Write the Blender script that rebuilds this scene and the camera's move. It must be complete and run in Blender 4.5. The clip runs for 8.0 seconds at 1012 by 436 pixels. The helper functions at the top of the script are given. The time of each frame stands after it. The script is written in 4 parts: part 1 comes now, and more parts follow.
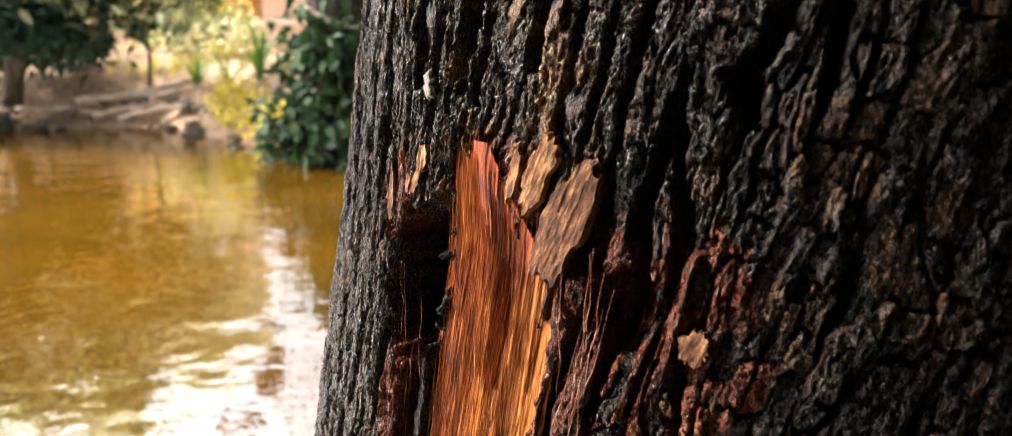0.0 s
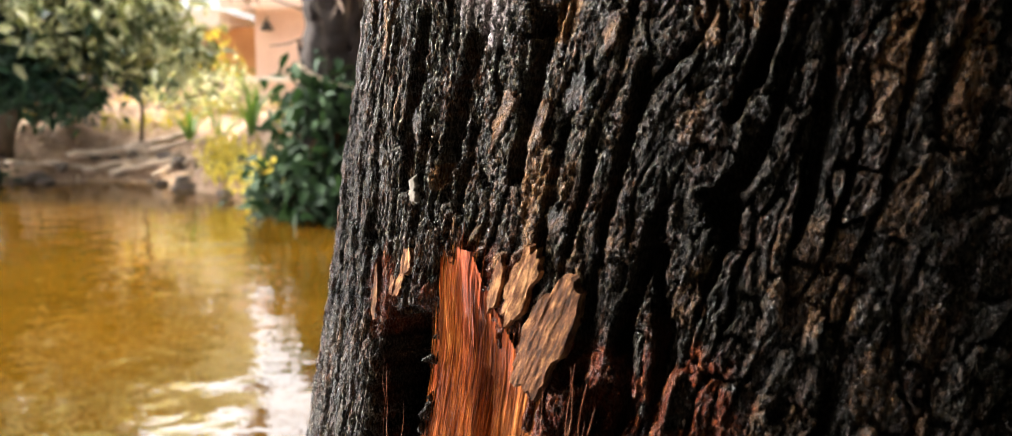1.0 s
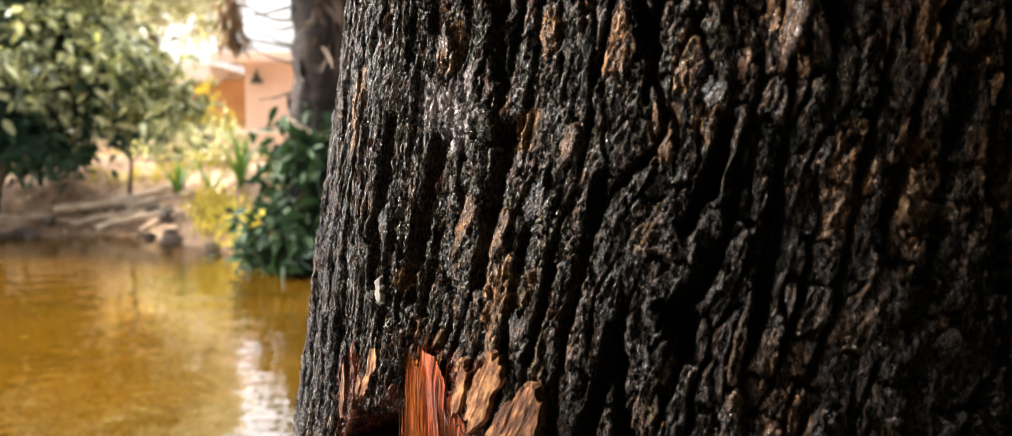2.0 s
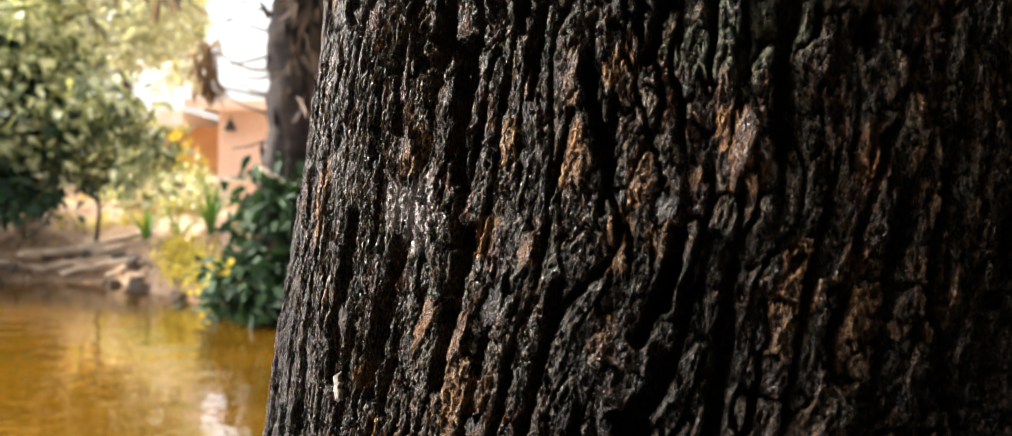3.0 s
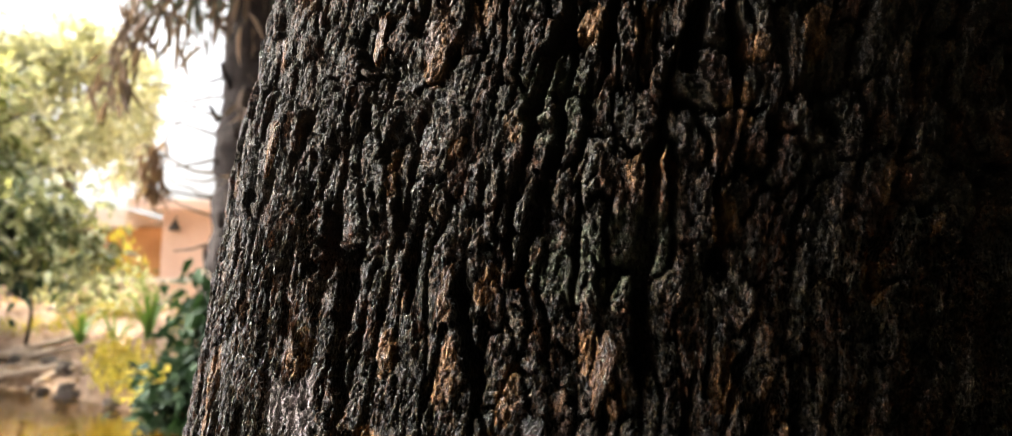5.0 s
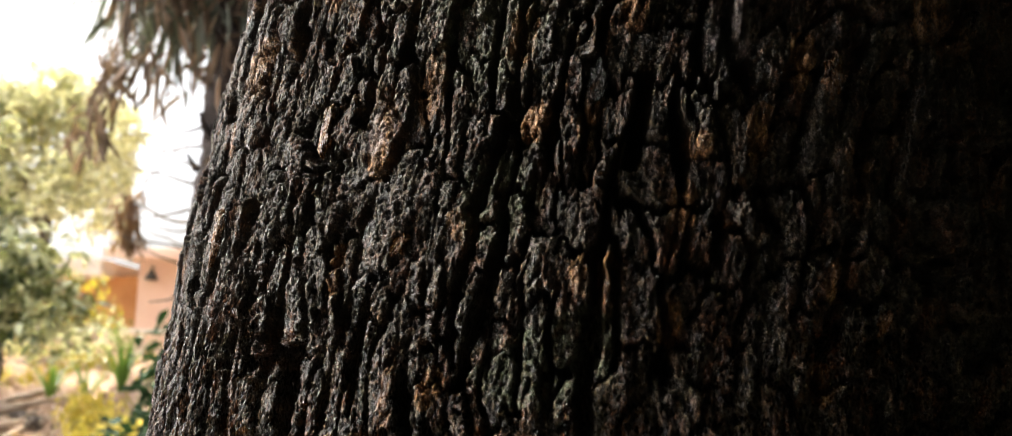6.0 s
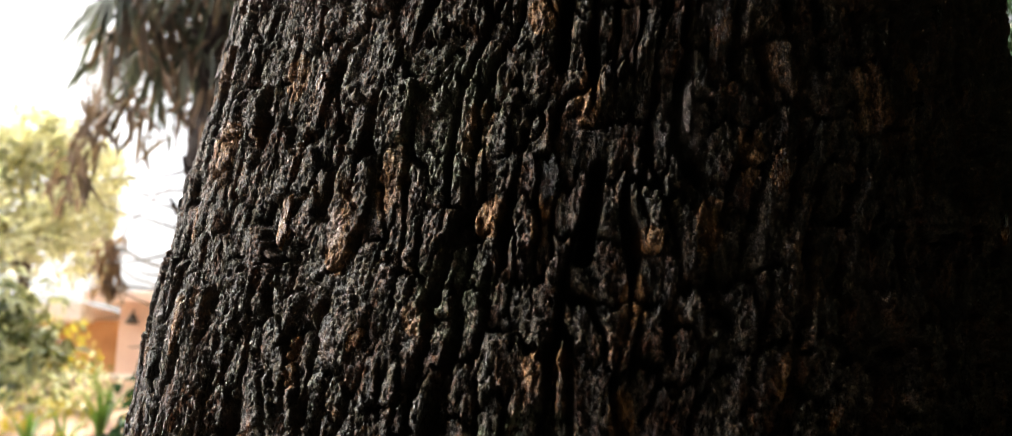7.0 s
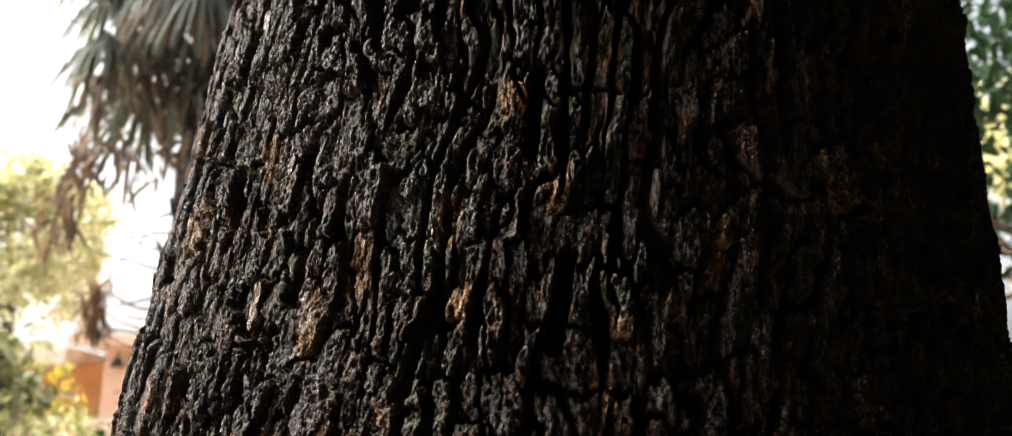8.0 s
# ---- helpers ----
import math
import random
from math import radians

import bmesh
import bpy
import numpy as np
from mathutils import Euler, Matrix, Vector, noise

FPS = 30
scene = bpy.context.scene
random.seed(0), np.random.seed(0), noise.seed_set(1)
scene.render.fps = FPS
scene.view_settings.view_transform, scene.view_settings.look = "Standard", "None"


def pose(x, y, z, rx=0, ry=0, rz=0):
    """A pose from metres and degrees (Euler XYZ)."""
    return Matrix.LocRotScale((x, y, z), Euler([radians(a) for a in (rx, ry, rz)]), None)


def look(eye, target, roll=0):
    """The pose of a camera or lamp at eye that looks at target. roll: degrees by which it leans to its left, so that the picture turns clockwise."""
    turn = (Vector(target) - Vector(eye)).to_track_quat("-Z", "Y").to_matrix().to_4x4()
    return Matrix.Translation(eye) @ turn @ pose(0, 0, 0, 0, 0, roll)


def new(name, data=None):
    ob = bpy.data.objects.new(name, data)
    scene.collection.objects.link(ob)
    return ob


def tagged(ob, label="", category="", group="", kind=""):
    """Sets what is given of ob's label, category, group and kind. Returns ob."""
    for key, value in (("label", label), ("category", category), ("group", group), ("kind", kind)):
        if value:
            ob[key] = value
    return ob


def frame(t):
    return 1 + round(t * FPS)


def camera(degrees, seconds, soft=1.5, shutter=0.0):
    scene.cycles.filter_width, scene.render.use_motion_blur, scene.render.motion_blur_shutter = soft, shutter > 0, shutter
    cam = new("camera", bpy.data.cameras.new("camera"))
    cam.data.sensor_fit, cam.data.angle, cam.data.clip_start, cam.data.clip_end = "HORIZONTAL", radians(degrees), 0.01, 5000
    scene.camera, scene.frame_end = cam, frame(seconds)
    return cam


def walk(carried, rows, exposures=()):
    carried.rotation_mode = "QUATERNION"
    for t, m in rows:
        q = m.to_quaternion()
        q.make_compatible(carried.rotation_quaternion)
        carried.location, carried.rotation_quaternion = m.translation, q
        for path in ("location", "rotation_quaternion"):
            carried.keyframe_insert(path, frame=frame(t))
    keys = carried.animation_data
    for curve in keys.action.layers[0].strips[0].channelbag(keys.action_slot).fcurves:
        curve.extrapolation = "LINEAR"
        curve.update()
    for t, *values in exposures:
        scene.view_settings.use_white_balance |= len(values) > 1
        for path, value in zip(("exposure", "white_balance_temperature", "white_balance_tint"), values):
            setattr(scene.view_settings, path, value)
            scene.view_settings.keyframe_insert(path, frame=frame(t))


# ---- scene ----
cam = camera(62.4, 8.0, soft=0.5)
cam.data.dof.use_dof = True
cam.data.dof.focus_distance = 0.43
cam.data.dof.aperture_fstop = 9.5
ROWS = [
    (0.0, 0.0000, 0.0000, 1.2900, 78.00, 0.00, 0.00),
    (0.5, 0.0010, 0.0006, 1.3040, 80.18, -0.33, -0.30),
    (1.0, 0.0030, 0.0016, 1.3138, 81.83, -0.56, -0.61),
    (1.5, 0.0099, 0.0011, 1.3264, 83.47, -0.18, -0.72),
    (3.0, 0.0209, -0.0035, 1.3629, 88.56, -0.90, -3.16),
    (3.5, 0.0254, -0.0106, 1.3750, 90.39, -1.52, -3.78),
    (4.0, 0.0328, -0.0156, 1.3877, 92.28, -1.56, -4.79),
    (4.5, 0.0419, -0.0190, 1.4002, 93.90, -1.29, -5.79),
    (6.0, 0.0672, -0.0160, 1.4344, 98.68, -0.64, -7.83),
    (6.5, 0.0737, -0.0206, 1.4472, 100.20, -0.35, -8.39),
    (7.0, 0.0790, -0.0250, 1.4571, 101.38, -0.06, -8.75),
    (7.5, 0.0828, -0.0278, 1.4669, 102.42, 0.23, -9.09),
    (8.0, 0.0864, -0.0315, 1.4779, 103.93, 0.63, -9.36),
]
EXPOSURES = [(0.0, 2.28), (4.0, 2.22), (8.0, 2.15)]
walk(cam, [(t, pose(x, y, z, rx, ry, rz)) for t, x, y, z, rx, ry, rz in ROWS], EXPOSURES)

# ---- sky and sun ----
SUN_TO = Vector((-0.90, 0.215, 0.66)).normalized()
world = bpy.data.worlds.new("sky")
scene.world = world
world.use_nodes = True
wn = world.node_tree
wn.nodes.clear()
sky = wn.nodes.new("ShaderNodeTexSky")
sky.sky_type = 'NISHITA'
sky.sun_disc = False
sky.sun_elevation = math.asin(SUN_TO.z)
sky.sun_rotation = math.atan2(SUN_TO.x, SUN_TO.y)
sky.air_density, sky.dust_density, sky.ozone_density = 0.7, 10.0, 0.5
bg = wn.nodes.new("ShaderNodeBackground")
bg.inputs["Strength"].default_value = 0.15
wo = wn.nodes.new("ShaderNodeOutputWorld")
haze = wn.nodes.new("ShaderNodeHueSaturation")
haze.inputs["Saturation"].default_value = 0.25
wn.links.new(sky.outputs[0], haze.inputs["Color"])
wn.links.new(haze.outputs[0], bg.inputs[0])
wn.links.new(bg.outputs[0], wo.inputs[0])
sun_data = bpy.data.lights.new("sun", 'SUN')
sun_data.energy, sun_data.angle, sun_data.color = 2.05, radians(0.6), (1.0, 0.91, 0.77)
sun = new("sun", sun_data)
sun.matrix_world = look(SUN_TO * 60, (0, 0, 0))

# ---- arithmetic of relief ----
def hash01(ix, iy, seed):
    h = (ix.astype(np.int64) * 374761393 + iy.astype(np.int64) * 668265263 + seed * 974634777) & 0xFFFFFFFF
    h = ((h ^ (h >> 13)) * 1274126177) & 0xFFFFFFFF
    h = ((h ^ (h >> 16)) * 2246822519) & 0xFFFFFFFF
    return ((h ^ (h >> 15)) & 0xFFFFFF) / float(0xFFFFFF)


def vnoise(x, y, seed=0):
    ix, iy = np.floor(x), np.floor(y)
    fx, fy = x - ix, y - iy
    fx, fy = fx * fx * (3 - 2 * fx), fy * fy * (3 - 2 * fy)
    a, b = hash01(ix, iy, seed), hash01(ix + 1, iy, seed)
    c, d = hash01(ix, iy + 1, seed), hash01(ix + 1, iy + 1, seed)
    return 2 * ((a + (b - a) * fx) * (1 - fy) + (c + (d - c) * fx) * fy) - 1


def fbm(x, y, seed=0, octaves=3):
    total, amp = 0, 0.55
    for k in range(octaves):
        total = total + amp * vnoise(x * 2 ** k + 17.3 * k, y * 2 ** k - 9.1 * k, seed + 31 * k)
        amp *= 0.5
    return total


def step(a, b, x):
    k = np.clip((x - a) / (b - a), 0, 1)
    return k * k * (3 - 2 * k)


# ---- meshes ----
def raw_mesh(name, verts, faces, smooth=True):
    """A mesh from arrays; faces is an (n, 3) or (n, 4) array."""
    faces = np.ascontiguousarray(faces, dtype=np.int32)
    me = bpy.data.meshes.new(name)
    me.vertices.add(len(verts))
    me.vertices.foreach_set("co", np.ascontiguousarray(verts, dtype=np.float32).ravel())
    n, k = faces.shape
    me.loops.add(n * k)
    me.loops.foreach_set("vertex_index", faces.ravel())
    me.polygons.add(n)
    me.polygons.foreach_set("loop_start", np.arange(0, n * k, k, dtype=np.int32))
    me.polygons.foreach_set("use_smooth", np.full(n, smooth))
    me.update(calc_edges=True)
    me.validate()
    return me


def grid_faces(nr, nc, wrap=False):
    r, c = np.meshgrid(np.arange(nr - 1), np.arange(nc if wrap else nc - 1), indexing="ij")
    a = r * nc + c
    b = r * nc + (c + 1) % nc
    return np.stack([a, b, b + nc, a + nc], -1).reshape(-1, 4)


def give(me, name, values):
    at = me.attributes.new(name, 'FLOAT', 'POINT')
    at.data.foreach_set("value", np.ascontiguousarray(values, dtype=np.float32).ravel())


def part(name, mesh, material, parent=None, label=""):
    """Links a bmesh or a mesh as one object under a thing or under a part."""
    if isinstance(mesh, bmesh.types.BMesh):
        me = bpy.data.meshes.new(name)
        mesh.to_mesh(me)
        mesh.free()
    else:
        me = mesh
    if material and not me.materials:
        me.materials.append(material)
    ob = new(name, me)
    if parent:
        ob.parent = parent
    if label:
        ob["label"] = label
    return ob


def smooth_bm(bm):
    for f in bm.faces:
        f.smooth = True
    return bm


def tube(points, radii, sides=8, rough=0.0, seed=0, cap=True):
    """A tapered limb along points, with an uneven skin, as a mesh."""
    rng = np.random.default_rng(seed)
    pts = [Vector(p) for p in points]
    verts, n = [], len(pts)
    up = Vector((0.31, 0.17, 0.93))
    for i, p in enumerate(pts):
        way = (pts[min(i + 1, n - 1)] - pts[max(i - 1, 0)]).normalized()
        side = way.cross(up if abs(way.dot(up)) < 0.95 else Vector((1, 0, 0))).normalized()
        other = way.cross(side)
        for k in range(sides):
            a = 2 * math.pi * k / sides
            r = radii[i] * (1 + rough * (rng.random() - 0.5) * 2)
            verts.append(p + (side * math.cos(a) + other * math.sin(a)) * r)
    faces = [list(f) for f in grid_faces(n, sides, True)]
    if cap:
        verts += [pts[0], pts[-1]]
        for k in range(sides):
            faces.append([n * sides, (k + 1) % sides, k])
            faces.append([n * sides + 1, (n - 1) * sides + k, (n - 1) * sides + (k + 1) % sides])
    me = bpy.data.meshes.new("limb")
    me.from_pydata([tuple(v) for v in verts], [], [[int(i) for i in f] for f in faces])
    me.polygons.foreach_set("use_smooth", [True] * len(me.polygons))
    me.update()
    return me


def bend(a, b, sag=0.0, n=8, wobble=0.0, seed=0):
    """Points from a to b, sagging in the middle."""
    rng = random.Random(seed)
    a, b = Vector(a), Vector(b)
    out = []
    for i in range(n):
        k = i / (n - 1)
        p = a.lerp(b, k) + Vector((0, 0, -sag * 4 * k * (1 - k)))
        if 0 < i < n - 1:
            p += Vector([rng.uniform(-wobble, wobble) for _ in range(3)])
        out.append(p)
    return out


LEAF = np.array([(0, 0, 0), (-0.23, 0.3, 0.05), (0.23, 0.3, 0.05), (0, 0.45, -0.03),
                 (-0.17, 0.68, 0.0), (0.17, 0.68, 0.0), (0, 1.0, -0.12)])
LEAF_TRIS = np.array([(0, 3, 1), (0, 2, 3), (1, 3, 4), (2, 5, 3), (3, 6, 4), (3, 5, 6)])


def leaves(centres, sizes, seed=0, droop=0.5, slim=1.0):
    """Many leaves in one mesh, turned at random, hanging by droop."""
    rng = np.random.default_rng(seed)
    n = len(centres)
    yaw = rng.uniform(0, 2 * np.pi, n)
    pitch = rng.normal(-droop, 0.45, n)
    roll = rng.normal(0, 0.6, n)
    shape = LEAF * np.array([slim, 1, 1])
    cy, sy, cp, sp, cr, sr = np.cos(yaw), np.sin(yaw), np.cos(pitch), np.sin(pitch), np.cos(roll), np.sin(roll)
    x, y, z = shape[:, 0][None], shape[:, 1][None], shape[:, 2][None]
    x1, z1 = x * cr[:, None] + z * sr[:, None], -x * sr[:, None] + z * cr[:, None]
    y2, z2 = y * cp[:, None] - z1 * sp[:, None], y * sp[:, None] + z1 * cp[:, None]
    x3, y3 = x1 * cy[:, None] - y2 * sy[:, None], x1 * sy[:, None] + y2 * cy[:, None]
    v = np.stack([x3, y3, z2], -1) * np.asarray(sizes)[:, None, None] + np.asarray(centres)[:, None, :]
    f = LEAF_TRIS[None] + (np.arange(n) * len(LEAF))[:, None, None]
    return raw_mesh("leaves", v.reshape(-1, 3), f.reshape(-1, 3), smooth=True)


def clumps(blobs, per, size, seed=0, shell=0.6, **more):
    """Leaves in lumps: blobs are (x, y, z, rx, ry, rz); thicker towards each lump's skin, in sprigs with gaps between."""
    rng = np.random.default_rng(seed)
    out = []
    for bx, by, bz, rx, ry, rz in blobs:
        sprigs = max(4, per // 9)
        d = rng.normal(size=(sprigs, 3))
        d /= np.linalg.norm(d, axis=1)[:, None]
        d *= (shell + (1 - shell) * rng.random(sprigs))[:, None] * (0.75 + 0.4 * rng.random(sprigs))[:, None]
        c = d * (rx, ry, rz) + (bx, by, bz)
        who = rng.integers(0, sprigs, per)
        out.append(c[who] + rng.normal(size=(per, 3)) * size * 0.75)
    c = np.concatenate(out)
    return leaves(c, size * rng.uniform(0.6, 1.25, len(c)), seed + 1, **more)

# ---- materials ----
class Nodes:
    """A small hand for building a node material."""

    def __init__(self, name):
        self.m = bpy.data.materials.new(name)
        self.m.use_nodes = True
        self.t = self.m.node_tree
        self.t.nodes.clear()
        self.out = self.t.nodes.new("ShaderNodeOutputMaterial")

    def n(self, kind, **values):
        node = self.t.nodes.new(kind)
        for key, value in values.items():
            node.inputs[key.replace("_", " ")].default_value = value
        return node

    def link(self, a, b):
        self.t.links.new(a, b)

    def coords(self, scale=(1, 1, 1)):
        c = self.n("ShaderNodeTexCoord")
        m = self.n("ShaderNodeMapping")
        m.inputs["Scale"].default_value = scale
        self.link(c.outputs["Object"], m.inputs["Vector"])
        return m.outputs[0]

    def noise(self, vec, scale, detail=4.0, rough=0.6):
        x = self.n("ShaderNodeTexNoise", Scale=scale, Detail=detail, Roughness=rough)
        self.link(vec, x.inputs["Vector"])
        return x.outputs["Fac"]

    def ramp(self, fac, stops, smooth=False):
        r = self.n("ShaderNodeValToRGB")
        e = r.color_ramp.elements
        while len(e) < len(stops):
            e.new(0.5)
        for x, (at, col) in zip(e, stops):
            x.position, x.color = at, (*col, 1)
        if smooth:
            r.color_ramp.interpolation = 'EASE'
        self.link(fac, r.inputs[0])
        return r.outputs[0]

    def mix(self, fac, a, b, blend='MIX'):
        x = self.n("ShaderNodeMix")
        x.data_type, x.blend_type = 'RGBA', blend
        for value, key in ((fac, 0), (a, 6), (b, 7)):
            if isinstance(value, (int, float)):
                x.inputs[key].default_value = value
            elif isinstance(value, tuple):
                x.inputs[key].default_value = (*value, 1)
            else:
                self.link(value, x.inputs[key])
        return x.outputs[2]

    def calc(self, op, a, b=0.0):
        x = self.n("ShaderNodeMath")
        x.operation = op
        for value, key in ((a, 0), (b, 1)):
            if isinstance(value, (int, float)):
                x.inputs[key].default_value = value
            else:
                self.link(value, x.inputs[key])
        return x.outputs[0]

    def attr(self, name):
        x = self.n("ShaderNodeAttribute")
        x.attribute_name = name
        return x.outputs["Fac"]

    def rand(self):
        return self.n("ShaderNodeObjectInfo").outputs["Random"]

    def island(self):
        return self.n("ShaderNodeNewGeometry").outputs["Random Per Island"]

    def bump(self, height, strength, distance, under=None):
        b = self.n("ShaderNodeBump", Strength=strength, Distance=distance)
        self.link(height, b.inputs["Height"])
        if under:
            self.link(under, b.inputs["Normal"])
        return b.outputs[0]

    def surface(self, colour, rough=0.6, normal=None, specular=0.5, metal=0.0):
        p = self.n("ShaderNodeBsdfPrincipled")
        for value, key in ((colour, "Base Color"), (rough, "Roughness"), (normal, "Normal"), (specular, "Specular IOR Level"), (metal, "Metallic")):
            if value is None:
                continue
            if isinstance(value, (int, float)):
                p.inputs[key].default_value = value
            elif isinstance(value, tuple):
                p.inputs[key].default_value = (*value, 1)
            else:
                self.link(value, p.inputs[key])
        self.link(p.outputs[0], self.out.inputs["Surface"])
        self.p = p
        return self.m


def bark_material(name, ochre):
    """Dark furrowed bark; ochre: how much of it has flaked to the warm inner layer."""
    k = Nodes(name)
    v = k.coords((1, 1, 0.36))
    fine, mid = k.noise(v, 900, 4, 0.7), k.noise(v, 230, 6, 0.75)
    coarse = k.noise(k.coords((1, 1, 0.6)), 22, 3, 0.6)
    hue = k.noise(k.coords((1, 1, 0.5)), 75, 4, 0.65)
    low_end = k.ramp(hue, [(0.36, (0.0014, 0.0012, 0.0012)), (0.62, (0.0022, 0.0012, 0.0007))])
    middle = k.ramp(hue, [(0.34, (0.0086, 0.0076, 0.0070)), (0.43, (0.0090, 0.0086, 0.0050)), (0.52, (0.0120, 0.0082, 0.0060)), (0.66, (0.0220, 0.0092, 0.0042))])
    # crests are paler than pits, carrying part of the highlights in the colour
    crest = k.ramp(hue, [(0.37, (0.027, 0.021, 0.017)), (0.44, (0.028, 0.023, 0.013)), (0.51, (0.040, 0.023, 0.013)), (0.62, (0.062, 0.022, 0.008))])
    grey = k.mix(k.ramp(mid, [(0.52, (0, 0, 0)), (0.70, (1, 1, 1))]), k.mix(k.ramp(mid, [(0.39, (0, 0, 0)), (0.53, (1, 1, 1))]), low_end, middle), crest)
    warm = k.ramp(mid, [(0.38, (0.010, 0.004, 0.002)), (0.52, (0.118, 0.053, 0.020)), (0.70, (0.37, 0.195, 0.086))])
    tone = k.attr("tone") if ochre is None else k.rand()
    if ochre is None:
        at = k.calc('ADD', tone, k.calc('MULTIPLY', k.calc('SUBTRACT', coarse, 0.5), 1.3))
        at = k.calc('ADD', at, k.calc('MULTIPLY', k.calc('SUBTRACT', fine, 0.5), 0.4))
        fac = k.ramp(at, [(0.47, (0, 0, 0)), (0.70, (1, 1, 1))])
    else:
        at = k.calc('ADD', k.calc('MULTIPLY', tone, 0.5), k.calc('MULTIPLY', mid, 0.7))
        fac = k.ramp(at, [(0.62 - ochre * 0.5, (0, 0, 0)), (0.85 - ochre * 0.4, (1, 1, 1))])
    colour = k.mix(fac, grey, warm)
    # pale specks put into the colour as silvery glints
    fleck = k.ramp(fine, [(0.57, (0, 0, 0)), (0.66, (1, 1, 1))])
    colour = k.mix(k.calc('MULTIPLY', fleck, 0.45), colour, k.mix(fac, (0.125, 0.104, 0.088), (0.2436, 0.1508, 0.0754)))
    wire = k.noise(k.coords((1, 1, 0.5)), 620, 2, 0.55)
    wire = k.calc('SUBTRACT', 1.0, k.calc('MULTIPLY', k.calc('ABSOLUTE', k.calc('SUBTRACT', wire, 0.5)), 5.0))
    if ochre is None:
        # highlights on raised wrinkles, put into the colour as cream lines
        lit_wrinkles = k.calc('MULTIPLY', k.attr("crest_light"), k.ramp(wire, [(0.30, (0, 0, 0)), (0.80, (1, 1, 1))]))
        colour = k.mix(k.calc('MULTIPLY', lit_wrinkles, 0.85), colour, k.mix(fac, k.ramp(hue, [(0.37, (0.136, 0.103, 0.079)), (0.44, (0.136, 0.106, 0.057)), (0.51, (0.162, 0.096, 0.056)), (0.62, (0.200, 0.080, 0.034))]), (0.44, 0.240, 0.108)))
        red = k.attr("red")
        colour = k.mix(red, colour, k.ramp(mid, [(0.34, (0.020, 0.003, 0.001)), (0.5, (0.11, 0.018, 0.005)), (0.68, (0.27, 0.080, 0.026))]))
        moss = k.calc('MULTIPLY', k.attr("moss"), k.ramp(k.noise(k.coords(), 240, 4, 0.7), [(0.42, (0, 0, 0)), (0.6, (1, 1, 1))]))
        colour = k.mix(moss, colour, (0.095, 0.108, 0.070))
        crust = k.calc('MULTIPLY', k.attr("crust"), k.ramp(k.noise(k.coords((1, 1, 0.6)), 330, 4, 0.7), [(0.34, (0, 0, 0)), (0.46, (1, 1, 1))]))
        colour = k.mix(crust, colour, (0.40, 0.345, 0.345))
        # shade put into the colour as a near-black tint
        colour = k.mix(k.calc('MULTIPLY', k.attr("bark_shade"), 0.75), colour, (0.00696, 0.00522, 0.00406))
    crinkle = k.n("ShaderNodeTexNoise", Scale=260.0, Detail=3.0, Roughness=0.65, Distortion=0.8)
    k.link(k.coords((1, 1, 0.55)), crinkle.inputs["Vector"])
    crinkle = k.calc('SUBTRACT', 1.0, k.calc('MULTIPLY', k.calc('ABSOLUTE', k.calc('SUBTRACT', crinkle.outputs["Fac"], 0.5)), 5.0))
    gloss = k.ramp(fine, [(0.38, (0.12, 0.12, 0.12)), (0.62, (0.36, 0.36, 0.36))])
    if ochre is None:
        gloss = k.calc('ADD', gloss, k.calc('MULTIPLY', k.attr("dry"), 0.28))
    under = k.bump(crinkle, 1.0, 0.0036, k.bump(mid, 1.0, 0.0032))
    return k.surface(colour, gloss, k.bump(fine, 1.0, 0.0008, k.bump(wire, 1.0, 0.0010, under)), 0.30)


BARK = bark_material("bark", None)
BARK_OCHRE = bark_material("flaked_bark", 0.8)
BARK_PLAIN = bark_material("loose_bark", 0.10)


def fibre_material(name, dark, mid, light):
    """Split wood: fine fibres along z, broader streaks of colour."""
    k = Nodes(name)
    grain = k.n("ShaderNodeCombineXYZ")
    k.link(k.attr("grain"), grain.inputs["X"])
    up = k.n("ShaderNodeSeparateXYZ")
    k.link(k.coords(), up.inputs[0])
    k.link(k.calc('MULTIPLY', up.outputs["Z"], 0.035), grain.inputs["Z"])
    a, b = k.noise(grain.outputs[0], 1250, 3, 0.65), k.noise(grain.outputs[0], 330, 3, 0.6)
    c = k.noise(k.coords((1, 1, 0.4)), 45, 3, 0.6)
    both = k.calc('ADD', k.calc('MULTIPLY', a, 0.50), k.calc('ADD', k.calc('MULTIPLY', b, 0.16), k.calc('MULTIPLY', c, 0.30)))
    colour = k.ramp(both, [(0.40, dark), (0.50, mid), (0.62, light)])
    colour = k.mix(k.calc('MULTIPLY', k.attr("stain"), 0.85), colour, k.ramp(both, [(0.41, (0.045, 0.004, 0.001)), (0.51, (0.25, 0.033, 0.003)), (0.62, (0.52, 0.120, 0.014))]))
    return k.surface(colour, 0.5, k.bump(a, 1.0, 0.0016, k.bump(b, 1.0, 0.0008)), 0.16)


WOOD = fibre_material("exposed_wood", (0.065, 0.010, 0.001), (0.27, 0.060, 0.005), (0.58, 0.215, 0.040))
WOOD_PALE = fibre_material("pale_wood", (0.075, 0.015, 0.003), (0.29, 0.086, 0.012), (0.60, 0.29, 0.085))
